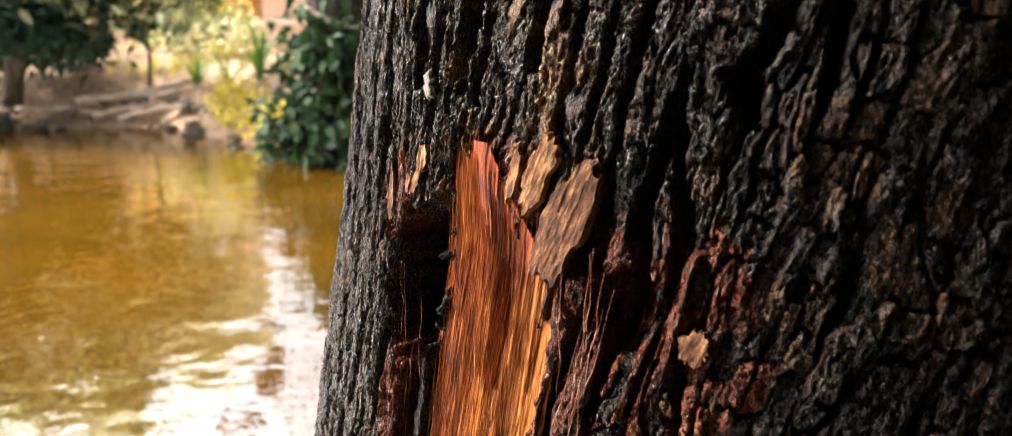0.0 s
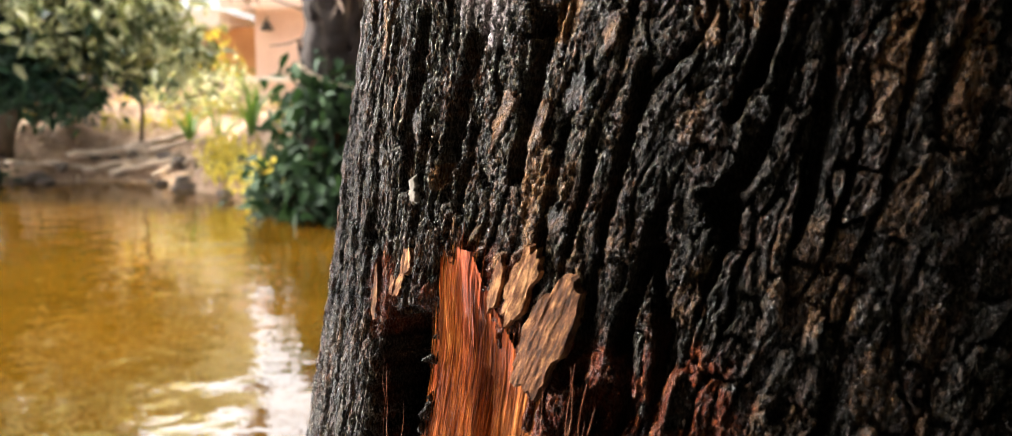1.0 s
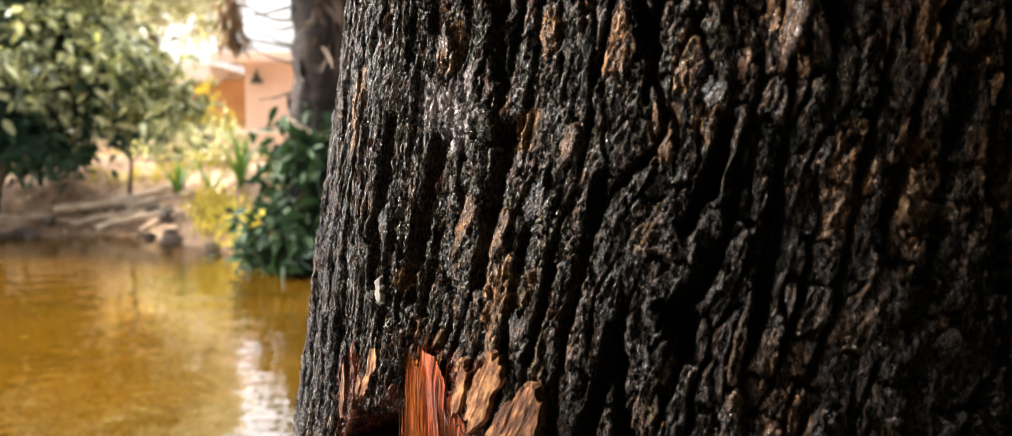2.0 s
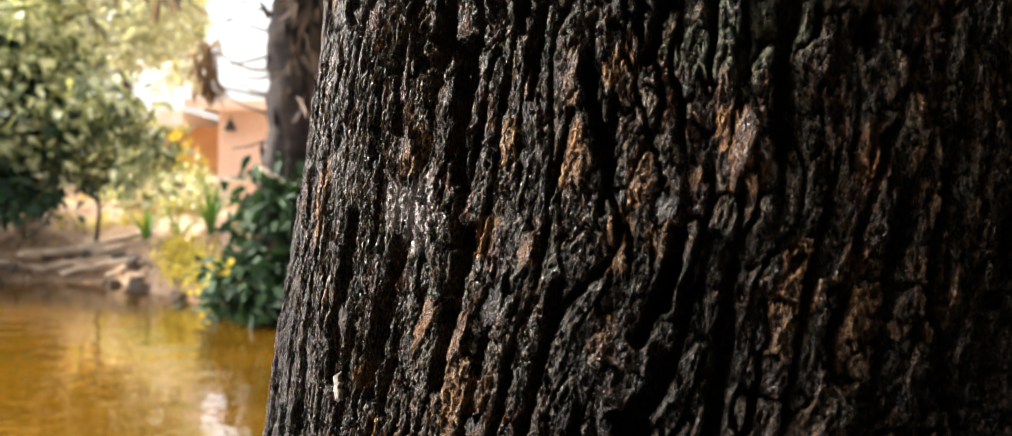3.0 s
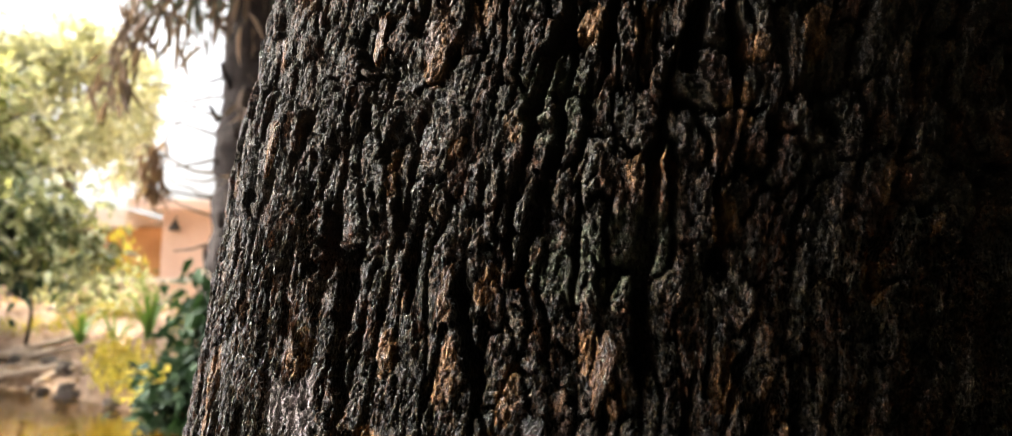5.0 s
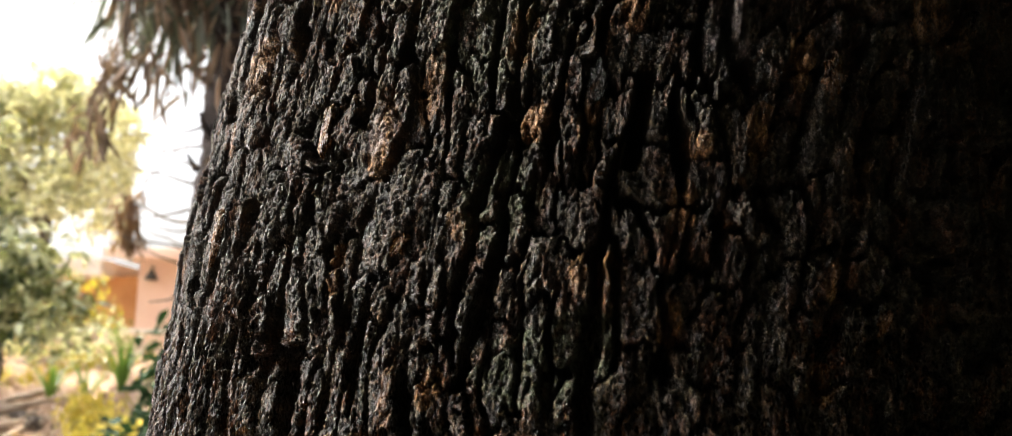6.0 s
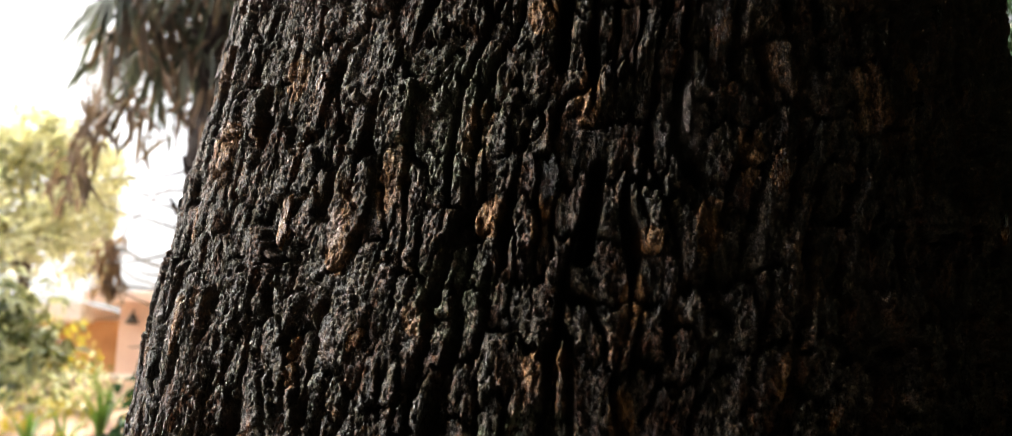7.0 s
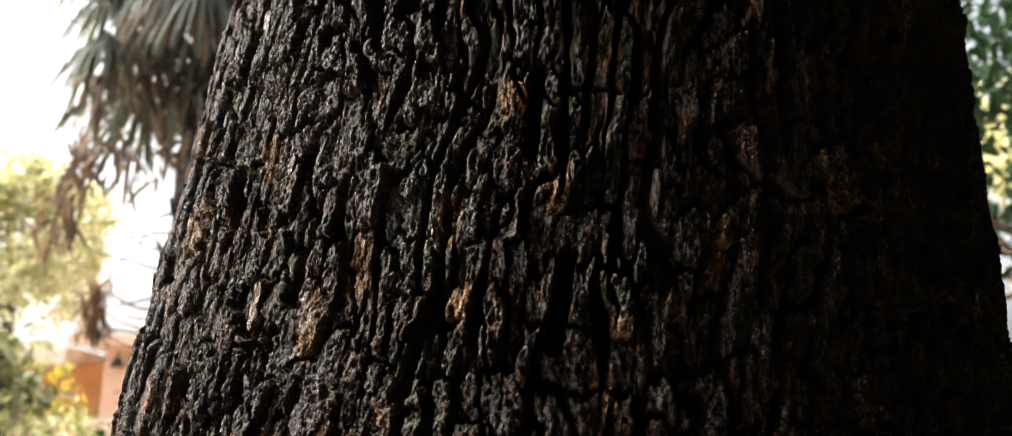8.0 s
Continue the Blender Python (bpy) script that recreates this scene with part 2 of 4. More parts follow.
FIBRE = fibre_material("fibre", (0.08, 0.022, 0.012), (0.24, 0.085, 0.045), (0.50, 0.28, 0.18))


def leaf_material(name, dark, light, glow=0.35, rough=0.42, span=(0.32, 0.80)):
    k = Nodes(name)
    r = k.island()
    big = k.noise(k.coords(), 1.3, 2, 0.5)
    f = k.calc('ADD', k.calc('MULTIPLY', r, 0.6), k.calc('MULTIPLY', big, 0.45))
    colour = k.ramp(f, [(span[0], dark), (span[1], light)])
    k.surface(colour, rough, None, 0.4)
    t = k.n("ShaderNodeBsdfTranslucent")
    k.link(k.mix(0.5, colour, (light[0] * 1.5, light[1] * 1.35, light[2] * 0.6)), t.inputs["Color"])
    m = k.n("ShaderNodeMixShader", Fac=glow)
    k.link(k.p.outputs[0], m.inputs[1])
    k.link(t.outputs[0], m.inputs[2])
    k.link(m.outputs[0], k.out.inputs["Surface"])
    return k.m


# cream highlights and deep shade are both set in this leaf ramp
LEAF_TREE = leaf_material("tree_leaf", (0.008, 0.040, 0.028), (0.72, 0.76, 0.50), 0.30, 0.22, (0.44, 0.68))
# dark copy of the leaf above, with the crown's inner shade in its colour
LEAF_SHADE = leaf_material("inner_shade_leaf", (0.008, 0.030, 0.020), (0.040, 0.095, 0.050), 0.2, 0.5)
# air haze is put into the leaf colour of the far trees
LEAF_HAZE = leaf_material("hazed_leaf", (0.36, 0.39, 0.27), (0.70, 0.70, 0.50), 0.38)
# sunlight is put into the colour of the yellow and the golden leaf
LEAF_YELLOW = leaf_material("sunlit_leaf", (0.13, 0.155, 0.015), (0.44, 0.38, 0.05), 0.45)
LEAF_GOLD = leaf_material("sunlit_gold_leaf", (0.46, 0.42, 0.07), (0.82, 0.72, 0.20), 0.5)
# shade is put into this leaf colour for backlit and overhung foliage
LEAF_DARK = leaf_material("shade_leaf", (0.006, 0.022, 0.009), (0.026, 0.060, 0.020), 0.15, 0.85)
# kept near black so that the unseen foliage bounces little light
LEAF_UNSEEN = leaf_material("unseen_leaf", (0.010, 0.020, 0.007), (0.022, 0.036, 0.012), 0.03, 0.85)
FROND_GREEN = leaf_material("green_frond", (0.026, 0.036, 0.034), (0.115, 0.13, 0.115), 0.25, 0.8)
FROND_DEAD = leaf_material("dead_frond", (0.06, 0.046, 0.038), (0.21, 0.15, 0.115), 0.2, 0.9)
BLADE = leaf_material("reed_leaf", (0.05, 0.14, 0.03), (0.16, 0.28, 0.05), 0.35)
BLOOM = leaf_material("yellow_bloom", (0.38, 0.39, 0.04), (0.66, 0.62, 0.09), 0.4)


def rough_material(name, stops, scale, bump=0.01, stretch=(1, 1, 1), rough=0.85):
    k = Nodes(name)
    v = k.coords(stretch)
    a, b = k.noise(v, scale, 5, 0.62), k.noise(v, scale * 9, 4, 0.65)
    f = k.calc('ADD', k.calc('MULTIPLY', a, 0.65), k.calc('MULTIPLY', b, 0.35))
    f = k.calc('ADD', f, k.calc('MULTIPLY', k.calc('SUBTRACT', k.rand(), 0.5), 0.12))
    return k.surface(k.ramp(f, stops), rough, k.bump(f, 0.8, bump), 0.3)


SOIL = rough_material("soil", [(0.3, (0.13, 0.078, 0.048)), (0.5, (0.36, 0.235, 0.155)), (0.68, (0.56, 0.41, 0.29))], 1.7, 0.05)
# stone darkened to bring the bank's shadow to the waterline
STONE = rough_material("stone", [(0.3, (0.05, 0.038, 0.03)), (0.7, (0.24, 0.19, 0.155))], 3.0, 0.02)
DRIFTWOOD = rough_material("driftwood", [(0.3, (0.32, 0.22, 0.15)), (0.65, (0.78, 0.64, 0.50))], 9.0, 0.01, (1, 1, 1))
LIMB = rough_material("dull_bark", [(0.3, (0.035, 0.026, 0.018)), (0.7, (0.15, 0.11, 0.075))], 8.0, 0.02, (1, 1, 0.4))
PALM_BARK = rough_material("palm_bark", [(0.3, (0.009, 0.006, 0.006)), (0.7, (0.048, 0.034, 0.030))], 7.0, 0.05, (1, 1, 2.5))
PALM_RED = rough_material("palm_root_bark", [(0.3, (0.09, 0.035, 0.018)), (0.7, (0.28, 0.12, 0.06))], 9.0, 0.02, (1, 1, 0.5))
PLASTER = rough_material("pink_plaster", [(0.3, (0.68, 0.47, 0.38)), (0.7, (0.80, 0.62, 0.52))], 1.2, 0.004)
OCHRE_WALL = rough_material("ochre_plaster", [(0.3, (0.42, 0.19, 0.08)), (0.7, (0.58, 0.32, 0.15))], 1.6, 0.006)
WHITEWASH = rough_material("whitewash", [(0.3, (0.62, 0.55, 0.48)), (0.7, (0.82, 0.78, 0.72))], 1.4, 0.004)
DARK_METAL = rough_material("dark_metal", [(0.3, (0.03, 0.03, 0.03)), (0.7, (0.07, 0.065, 0.06))], 12.0, 0.001, rough=0.5)
LITTER = leaf_material("leaf_litter", (0.24, 0.14, 0.08), (0.74, 0.56, 0.40), 0.15, 0.8)


def water_material():
    k = Nodes("pond_water")
    v = k.coords((1, 1, 1))
    murk = k.noise(v, 0.55, 3, 0.55)
    colour = k.ramp(murk, [(0.32, (0.038, 0.0185, 0.0010)), (0.66, (0.098, 0.044, 0.0022))])
    a = k.noise(k.coords((1.0, 1.15, 1)), 2.0, 2, 0.5)
    b = k.noise(k.coords((1.0, 1.3, 1)), 8.0, 2, 0.45)
    h = k.calc('ADD', a, k.calc('MULTIPLY', b, 0.22))
    mat = k.surface(colour, 0.012, k.bump(h, 1.0, 0.013), 1.0)
    k.p.inputs["IOR"].default_value = 2.5
    return mat


WATER = water_material()
FLECK = rough_material("pale_fleck", [(0.3, (0.06, 0.05, 0.042)), (0.7, (0.20, 0.18, 0.155))], 300.0, 0.001)
TORN_BARK = rough_material("torn_bark", [(0.38, (0.024, 0.007, 0.002)), (0.5, (0.115, 0.040, 0.012)), (0.61, (0.38, 0.19, 0.078))], 520.0, 0.003, (1, 1, 0.22), 0.85)
DRY_LEAF = leaf_material("withered_leaf", (0.09, 0.055, 0.035), (0.24, 0.155, 0.10), 0.3, 0.75)

# ---- ground and pond ----
FAR_X = [-60.0, -9.5, -7.1, -6.2, -5.2, -4.4, -3.2, -2.6, -1.7, 0.0, 4.0, 60.0]
FAR_Y = [16.0, 12.2, 12.0, 12.6, 12.55, 11.9, 10.5, 9.6, 8.85, 8.6, 9.0, 12.0]


def ground_height(x, y):
    far = y - np.interp(x, FAR_X, FAR_Y) - 0.22 * fbm(x / 0.9, y / 0.9, 3)
    near = np.minimum(1.05 - y, np.maximum(x + 0.45, -0.9 - y)) + 0.10 * fbm(x / 0.5, y / 0.5, 5) + 0.22 * fbm(x / 1.3, y / 1.3, 6)
    up_far = -0.5 + 0.5 * step(-1.2, 0, far) + 0.34 * step(0, 0.55, far) + 0.75 * step(0.3, 3.4, far) + 0.25 * step(3, 9, far)
    up_near = -0.5 + 0.5 * step(-0.9, 0, near) + 0.30 * step(0, 0.7, near) + 0.15 * step(0.6, 3, near)
    z = np.maximum(up_far, up_near)
    return z + (0.05 * fbm(x / 0.7, y / 0.7, 9, 4) + 0.10 * fbm(x / 6, y / 6, 11)) * step(-0.2, 0.6, np.maximum(far, near))


def ground_at(x, y):
    return float(ground_height(np.array([float(x)]), np.array([float(y)]))[0])


def axis_steps(a, b, fine, reach):
    """Places along an axis: even from a to b, then wider and wider out to reach."""
    mid = np.arange(a, b + fine / 2, fine)
    out, d = [], fine
    while sum(out) < reach:
        d *= 1.35
        out.append(d)
    tail = np.cumsum(out)
    return np.concatenate([a - tail[::-1], mid, b + tail])


gx, gy = axis_steps(-11, 3, 0.07, 900), axis_steps(-1.5, 18, 0.07, 900)
GX, GY = np.meshgrid(gx, gy)
ground_mesh = raw_mesh("ground", np.stack([GX, GY, ground_height(GX, GY)], -1).reshape(-1, 3), grid_faces(len(gy), len(gx)))
ground = part("ground", ground_mesh, SOIL)
tagged(ground, "bare reddish brown soil bank sloping down to a pond", "ground", kind="structure")

wx, wy = np.linspace(-60, 60, 2), np.linspace(-60.0, 16.0, 2)
WX, WY = np.meshgrid(wx, wy)
water = part("water", raw_mesh("water", np.stack([WX, WY, 0 * WX], -1).reshape(-1, 3), grid_faces(2, 2)), WATER)
tagged(water, "murky golden brown pond water with small ripples", "pond", kind="structure")

# ---- the big tree ----
AXIS_X, AXIS_Y, LEAN_X, LEAN_Y = 0.2157, 0.5944, 0.092, -0.0045


def trunk_radius(z):
    d = np.clip(z - 1.35, -0.9, 1.0)
    flare = 0.22 * np.clip((0.75 - z) / 0.9, 0, 1) ** 2
    return 0.3025 - 0.0494 * d + 0.024 * d * d + flare - 0.040 * np.clip(z - 1.5, 0, 0.5)


def trunk_point(theta, z, out=0.0):
    """The place on the trunk at that turn (degrees, 0 faces -y) and height, so far proud of its mean skin."""
    a = np.radians(theta)
    r = trunk_radius(z) + out
    d = np.minimum(z, 3.2) - 1.35
    return np.stack([AXIS_X + LEAN_X * d + 0.012 * np.clip(z - 1.5, 0, 0.5) + r * np.sin(a), AXIS_Y + LEAN_Y * d - r * np.cos(a), z + 0 * a], -1)


def spot(theta, z, t0, z0, w, h):
    """1 inside an oval of that width and height in metres round a place on the trunk, 0 outside, ragged between."""
    u, v = (theta - t0) * 0.00524 / (w / 2), (z - z0) / (h / 2)
    d = np.hypot(u, v) + 0.25 * fbm(theta * 0.9, z * 170, 77, 3)
    return step(1.12, 0.85, d)


def scar_edges(z):
    left = np.interp(z, [1.02, 1.089, 1.139, 1.173, 1.205, 1.220, 1.234, 1.245], [-51.0, -50.7, -50.2, -49.6, -50.0, -49.4, -48.8, -47.5])
    right = np.interp(z, [1.02, 1.116, 1.159, 1.187, 1.196, 1.222, 1.236, 1.245], [-36.6, -36.5, -36.2, -37.0, -38.2, -42.2, -43.8, -45.0])
    return left, right


def bark_relief(theta, z):
    """Height over the trunk's mean skin, and what the bark carries: a tone per plate, red wounds, moss, pale crust."""
    u = np.radians(theta) * 0.30
    low = step(1.42, 1.33, z)
    s = u - (0.05 + 0.0030 * np.clip(theta + 55, -5, 45) * low) * (z - 1.3)
    s = s + 0.0020 * fbm(u / 0.045, z / 0.07, 21) + 0.0012 * fbm(u / 0.010, z / 0.016, 22, 4)
    zz = z + 0.006 * fbm(u / 0.014, z / 0.03, 23, 4)
    limb = step(-44, -62, theta)
    # higher up, and round towards the shaded side, the ridges break into short blocks
    high = np.clip(step(1.38, 1.53, z + 0.03 * vnoise(u / 0.06, z / 0.06, 24)) + 0.45 * step(-36, -18, theta), 0, 1)
    # long furrows between the ridges
    band = s / 0.0155 + 1.0 * vnoise(s / 0.045, z / 0.075, 37) + 0.22 * fbm(s / 0.009, z / 0.018, 38)
    row = np.floor(band + 0.5)
    side = np.abs(band - row)
    width = 0.035 + 0.17 * vnoise(row * 3.7 + 0.37, z / 0.040, 39) + 0.03 * limb
    deep = step(width + 0.06, width - 0.035, side)
    # lesser grooves that split a ridge lengthwise
    big = high + 0.25 * vnoise(u / 0.03, z / 0.03, 40) > 0.62
    band2 = np.where(big, s / 0.0128, s / (0.0082 - 0.0026 * limb)) + 1.2 * vnoise(s / 0.028, z / 0.035, 41) + 0.30 * fbm(s / 0.006, z / 0.012, 42)
    row2 = np.floor(band2 + 0.5)
    width2 = -0.01 + 0.18 * vnoise(row2 * 2.9 + 0.4, z / 0.022, 43)
    lesser = step(width2 + 0.08, width2 - 0.03, np.abs(band2 - row2))
    # cracks across, which part the plates
    col = np.floor(band2)
    zc = np.where(big, zz / 0.0270, zz / (0.0175 + 0.010 * limb)) + 5 * hash01(col, 0 * col, 44) + 0.38 * fbm(s / 0.006, z / 0.012, 45)
    row3 = np.floor(zc + 0.5)
    cross = step(0.11, 0.02, np.abs(zc - row3)) * step(0.62 - 0.40 * high, 0.72 - 0.40 * high, hash01(col, row3, 46))
    plate = np.floor(zc)
    tone, slope = hash01(col, plate, 47), hash01(col, plate, 48)
    top = 1 - deep
    h = -0.0010 - 0.0145 * deep - top * (0.0026 + 0.0044 * high) * lesser - top * (0.0012 + 0.0048 * high) * cross * (1 - 0.6 * limb)
    h = h + top * ((0.0024 + 0.0030 * high) * (tone - 0.55) + 0.0030 * (zc - plate - 0.5) * (slope - 0.35)) - 0.0010 * (1 - 2 * np.minimum(side, 0.5)) ** 2
    # wrinkled skin of the plates
    layer = fbm(s / 0.0055, z / 0.020, 51, 3) * 2.6
    layer = np.floor(layer) + step(0.55, 1.0, layer - np.floor(layer))
    sw = s + 0.0007 * fbm(s / 0.003, z / 0.003, 61, 2)
    ridge = 0.5 - np.abs(fbm(sw / 0.0036, z / (0.0095 + 0.020 * limb), 62, 3)) * 1.7
    ridge2 = 0.5 - np.abs(fbm(sw / 0.0019, z / (0.0046 + 0.008 * limb), 63, 2)) * 1.7
    grit = 0.5 - np.abs(fbm(s / 0.0021, z / 0.0030, 64, 2)) * 1.6
    h = h + (0.25 + 0.75 * top) * (0.0006 * layer * (1 - 0.5 * limb) + 0.0011 * ridge + 0.0012 * ridge2 + 0.0014 * grit * (1 - 0.6 * limb))
    # mask for the highlight colour: ridge lines outside the furrows
    crest_light = np.clip((1 - 0.35 * limb) * top * (1 - 0.6 * lesser) * (0.75 * step(0.22, 0.46, ridge2) + 0.55 * step(0.26, 0.48, ridge)), 0, 1)
    h = h + 0.0016 * fbm(u / 0.09, z / 0.15, 71, 2)
    h = h * (1 + 0.25 * step(-42, -62, theta)) + 0.002 * step(-42, -62, theta)
    # the hewn wound: wood lies bare between its edges, a hole gapes beside it
    left, right = scar_edges(z)
    wobble = 1.8 * fbm(theta * 0.7, z * 60, 81) + 0.3 * vnoise(theta * 0.5, z * 230, 82)
    inside = step(-1.0, 0.8, theta - left + wobble) * step(-1.0, 0.8, right - theta + wobble) * step(1.250, 1.236, z + 0.012 * vnoise(theta * 0.75, z * 8, 83) + 0.009 * vnoise(theta * 2.3, z * 8, 84))
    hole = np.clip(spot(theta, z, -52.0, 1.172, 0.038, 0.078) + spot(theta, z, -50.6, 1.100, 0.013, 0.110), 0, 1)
    hole2 = spot(theta, z, -29.4, 1.181, 0.026, 0.036) + 0.7 * spot(theta, z, -33.2, 1.206, 0.014, 0.026)
    h = h * (1 - inside) + inside * (-0.017 + 0.006 * step(1.19, 1.24, z))
    h = h * (1 - 0.7 * hole) - 0.055 * hole * (1 - inside) - 0.018 * hole2
    ring = spot(theta, z, -42.5, 1.155, 0.120, 0.175) * (1 - inside)
    red = np.clip(ring * (0.65 + 0.35 * step(0.25, 0.6, tone)) * (1 - hole) + spot(theta, z, -30.5, 1.192, 0.034, 0.05) + spot(theta, z, -53.4, 1.105, 0.018, 0.085) + 0.9 * spot(theta, z, -56.5, 1.215, 0.034, 0.045)
                  + 0.9 * spot(theta, z, -27, 1.162, 0.095, 0.13) * step(0.2, 0.45, tone), 0, 1)
    # deep straight clefts between the ridges
    jag = 0.0013 * fbm(u / 0.004, z / 0.008, 85)
    for t0, z0, t1, z1, w in CLEFTS + SLITS:
        du, dz = (t1 - t0) * 0.00524, z1 - z0
        pu, pz = (theta - t0) * 0.00524, z - z0
        k = np.clip((pu * du + pz * dz) / (du * du + dz * dz), 0, 1)
        d = np.hypot(pu - k * du, pz - k * dz) + jag
        h = h - 0.019 * step(w * 1.30, w * 0.70, d) * (1 - inside)
    # painted shade: inside the hole and low on the side away from the sun
    bark_shade = np.clip(hole
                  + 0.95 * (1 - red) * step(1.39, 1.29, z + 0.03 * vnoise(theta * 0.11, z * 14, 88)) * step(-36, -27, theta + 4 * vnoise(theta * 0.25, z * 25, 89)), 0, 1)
    warm = sum(spot(theta, z, a, b, w * 1.25, d * 1.15) for a, b, w, d in WARM_LOW + WARM_HIGH)
    rust = 0.15 * step(1.36, 1.20, z) * step(-52, -42, theta) * (1 + vnoise(u / 0.02, z / 0.03, 90))
    tone = np.clip(tone * 0.44 + rust + 0.72 * np.clip(warm, 0, 1), 0, 1)
    moss = np.clip(0.9 * spot(theta, z, -16.3, 1.435, 0.036, 0.030) + 0.9 * spot(theta, z, -24, 1.495, 0.04, 0.04)
                   + 0.7 * spot(theta, z, -27, 1.58, 0.06, 0.07) + 0.9 * spot(theta, z, -20, 1.425, 0.05, 0.03) , 0, 1)
    crust = np.clip(spot(theta, z, -45.0, 1.356, 0.018, 0.036) + 0.9 * spot(theta, z, -48.2, 1.359, 0.015, 0.024)
                    + 0.5 * spot(theta, z, -36.5, 1.529, 0.010, 0.022) + 0.3 * spot(theta, z, -6, 1.57, 0.02, 0.04), 0, 1)
    red = np.clip(1.05 * red, 0, 1)
    dry = step(1.40, 1.54, z + 0.03 * vnoise(u / 0.02, z / 0.04, 86))
    return h, tone, red, moss, crust, bark_shade, dry, crest_light * (1 - inside)


# clefts: turn and height of the upper and the lower end, width
CLEFTS = [
    (-54.9, 1.352, -55.1, 1.272, 0.0056), (-47.3, 1.340, -48.4, 1.270, 0.0042), (-39.3, 1.347, -40.5, 1.281, 0.0040), (-30.3, 1.327, -31.7, 1.268, 0.0026),
    (-27.6, 1.268, -29.4, 1.215, 0.0034), (-21.7, 1.341, -23.4, 1.308, 0.0028), (-42.7, 1.430, -41.4, 1.371, 0.0028), (-50.0, 1.465, -51.6, 1.424, 0.0024),
    (-21.5, 1.348, -22.1, 1.322, 0.0030), (-36.3, 1.471, -36.7, 1.442, 0.0024), (-50.7, 1.482, -50.6, 1.432, 0.0026), (-24.5, 1.448, -25.4, 1.418, 0.0026),
    (-43.2, 1.504, -43.4, 1.473, 0.0027), (-24.2, 1.529, -25.5, 1.493, 0.0030), (-12.7, 1.549, -13.4, 1.510, 0.0034), (-34.3, 1.599, -35.2, 1.561, 0.0026),
    (-53.8, 1.596, -53.5, 1.556, 0.0026), (-16.7, 1.638, -16.9, 1.597, 0.0034), (-37.8, 1.577, -38.2, 1.534, 0.0026),
]
SLITS = [
    (-50.2, 1.457, -47.2, 1.421, 0.0022), (-53.7, 1.441, -53.2, 1.376, 0.0017), (-41.3, 1.433, -40.6, 1.341, 0.0020), (-34.7, 1.441, -34.8, 1.405, 0.0015),
    (-27.6, 1.404, -27.5, 1.357, 0.0015), (-35.8, 1.315, -36.9, 1.271, 0.0016), (-71.4, 1.535, -64.0, 1.473, 0.0026), (-30.9, 1.399, -31.9, 1.363, 0.0014),
    (-23.8, 1.476, -24.2, 1.440, 0.0014), (-62.0, 1.300, -60.0, 1.210, 0.0030), (-45.5, 1.300, -46.2, 1.262, 0.0016), (-33.5, 1.290, -34.6, 1.250, 0.0018),
]
# flaked, warm places: turn, height, width, height of the place
WARM_LOW = [
    (-30.4, 1.378, 0.009, 0.026), (-24.9, 1.373, 0.008, 0.023), (-26.0, 1.345, 0.011, 0.023), (-37.7, 1.346, 0.013, 0.019), (-22.4, 1.348, 0.013, 0.014),
    (-8.7, 1.381, 0.009, 0.024), (-12.9, 1.340, 0.010, 0.017), (-8.4, 1.328, 0.011, 0.025), (-13.2, 1.320, 0.013, 0.035), (-8.6, 1.307, 0.012, 0.024),
    (-38.5, 1.281, 0.011, 0.031), (-16.6, 1.372, 0.008, 0.014), (-19.0, 1.391, 0.008, 0.015), (-63.7, 1.360, 0.012, 0.045), (-46.6, 1.385, 0.010, 0.021),
    (-36.1, 1.386, 0.008, 0.019), (-26.3, 1.309, 0.008, 0.021), (-16.6, 1.248, 0.026, 0.036), (-24.6, 1.235, 0.010, 0.016), (-23.8, 1.248, 0.009, 0.013),
    (-11.4, 1.209, 0.013, 0.031), (-8.5, 1.230, 0.010, 0.023), (-49.9, 1.276, 0.008, 0.012), (-38.3, 1.267, 0.011, 0.032), (-24.2, 1.145, 0.017, 0.016),
]
WARM_HIGH = [
    (-57.6, 1.588, 0.018, 0.022), (-35.8, 1.521, 0.011, 0.030), (-23.6, 1.568, 0.012, 0.024), (-21.6, 1.528, 0.014, 0.017), (-16.8, 1.527, 0.010, 0.025),
    (-27.2, 1.485, 0.010, 0.014), (-16.7, 1.465, 0.006, 0.010), (-14.3, 1.464, 0.008, 0.013), (-9.5, 1.446, 0.009, 0.021), (-8.1, 1.516, 0.010, 0.011),
    (-3.2, 1.523, 0.011, 0.026), (0.2, 1.556, 0.010, 0.025), (3.6, 1.460, 0.010, 0.017), (2.4, 1.422, 0.010, 0.016), (-38.6, 1.466, 0.009, 0.023),
    (-27.8, 1.417, 0.008, 0.017), (-31.7, 1.549, 0.012, 0.034), (-46.5, 1.614, 0.014, 0.021), (-19.0, 1.623, 0.011, 0.016), (-10.3, 1.643, 0.011, 0.018),
    (-14.1, 1.580, 0.009, 0.024), (18.5, 1.604, 0.009, 0.014), (-9.0, 1.492, 0.010, 0.021),
]
fine = 0.00074
th_fine = np.degrees(np.concatenate([np.arange(radians(-86), radians(36), fine / 0.30), np.arange(radians(36.2), radians(84), 0.0016 / 0.30)]))
th = np.concatenate([th_fine, np.linspace(th_fine[-1] + 2.5, 360 - 86 - 2.5, 70)])
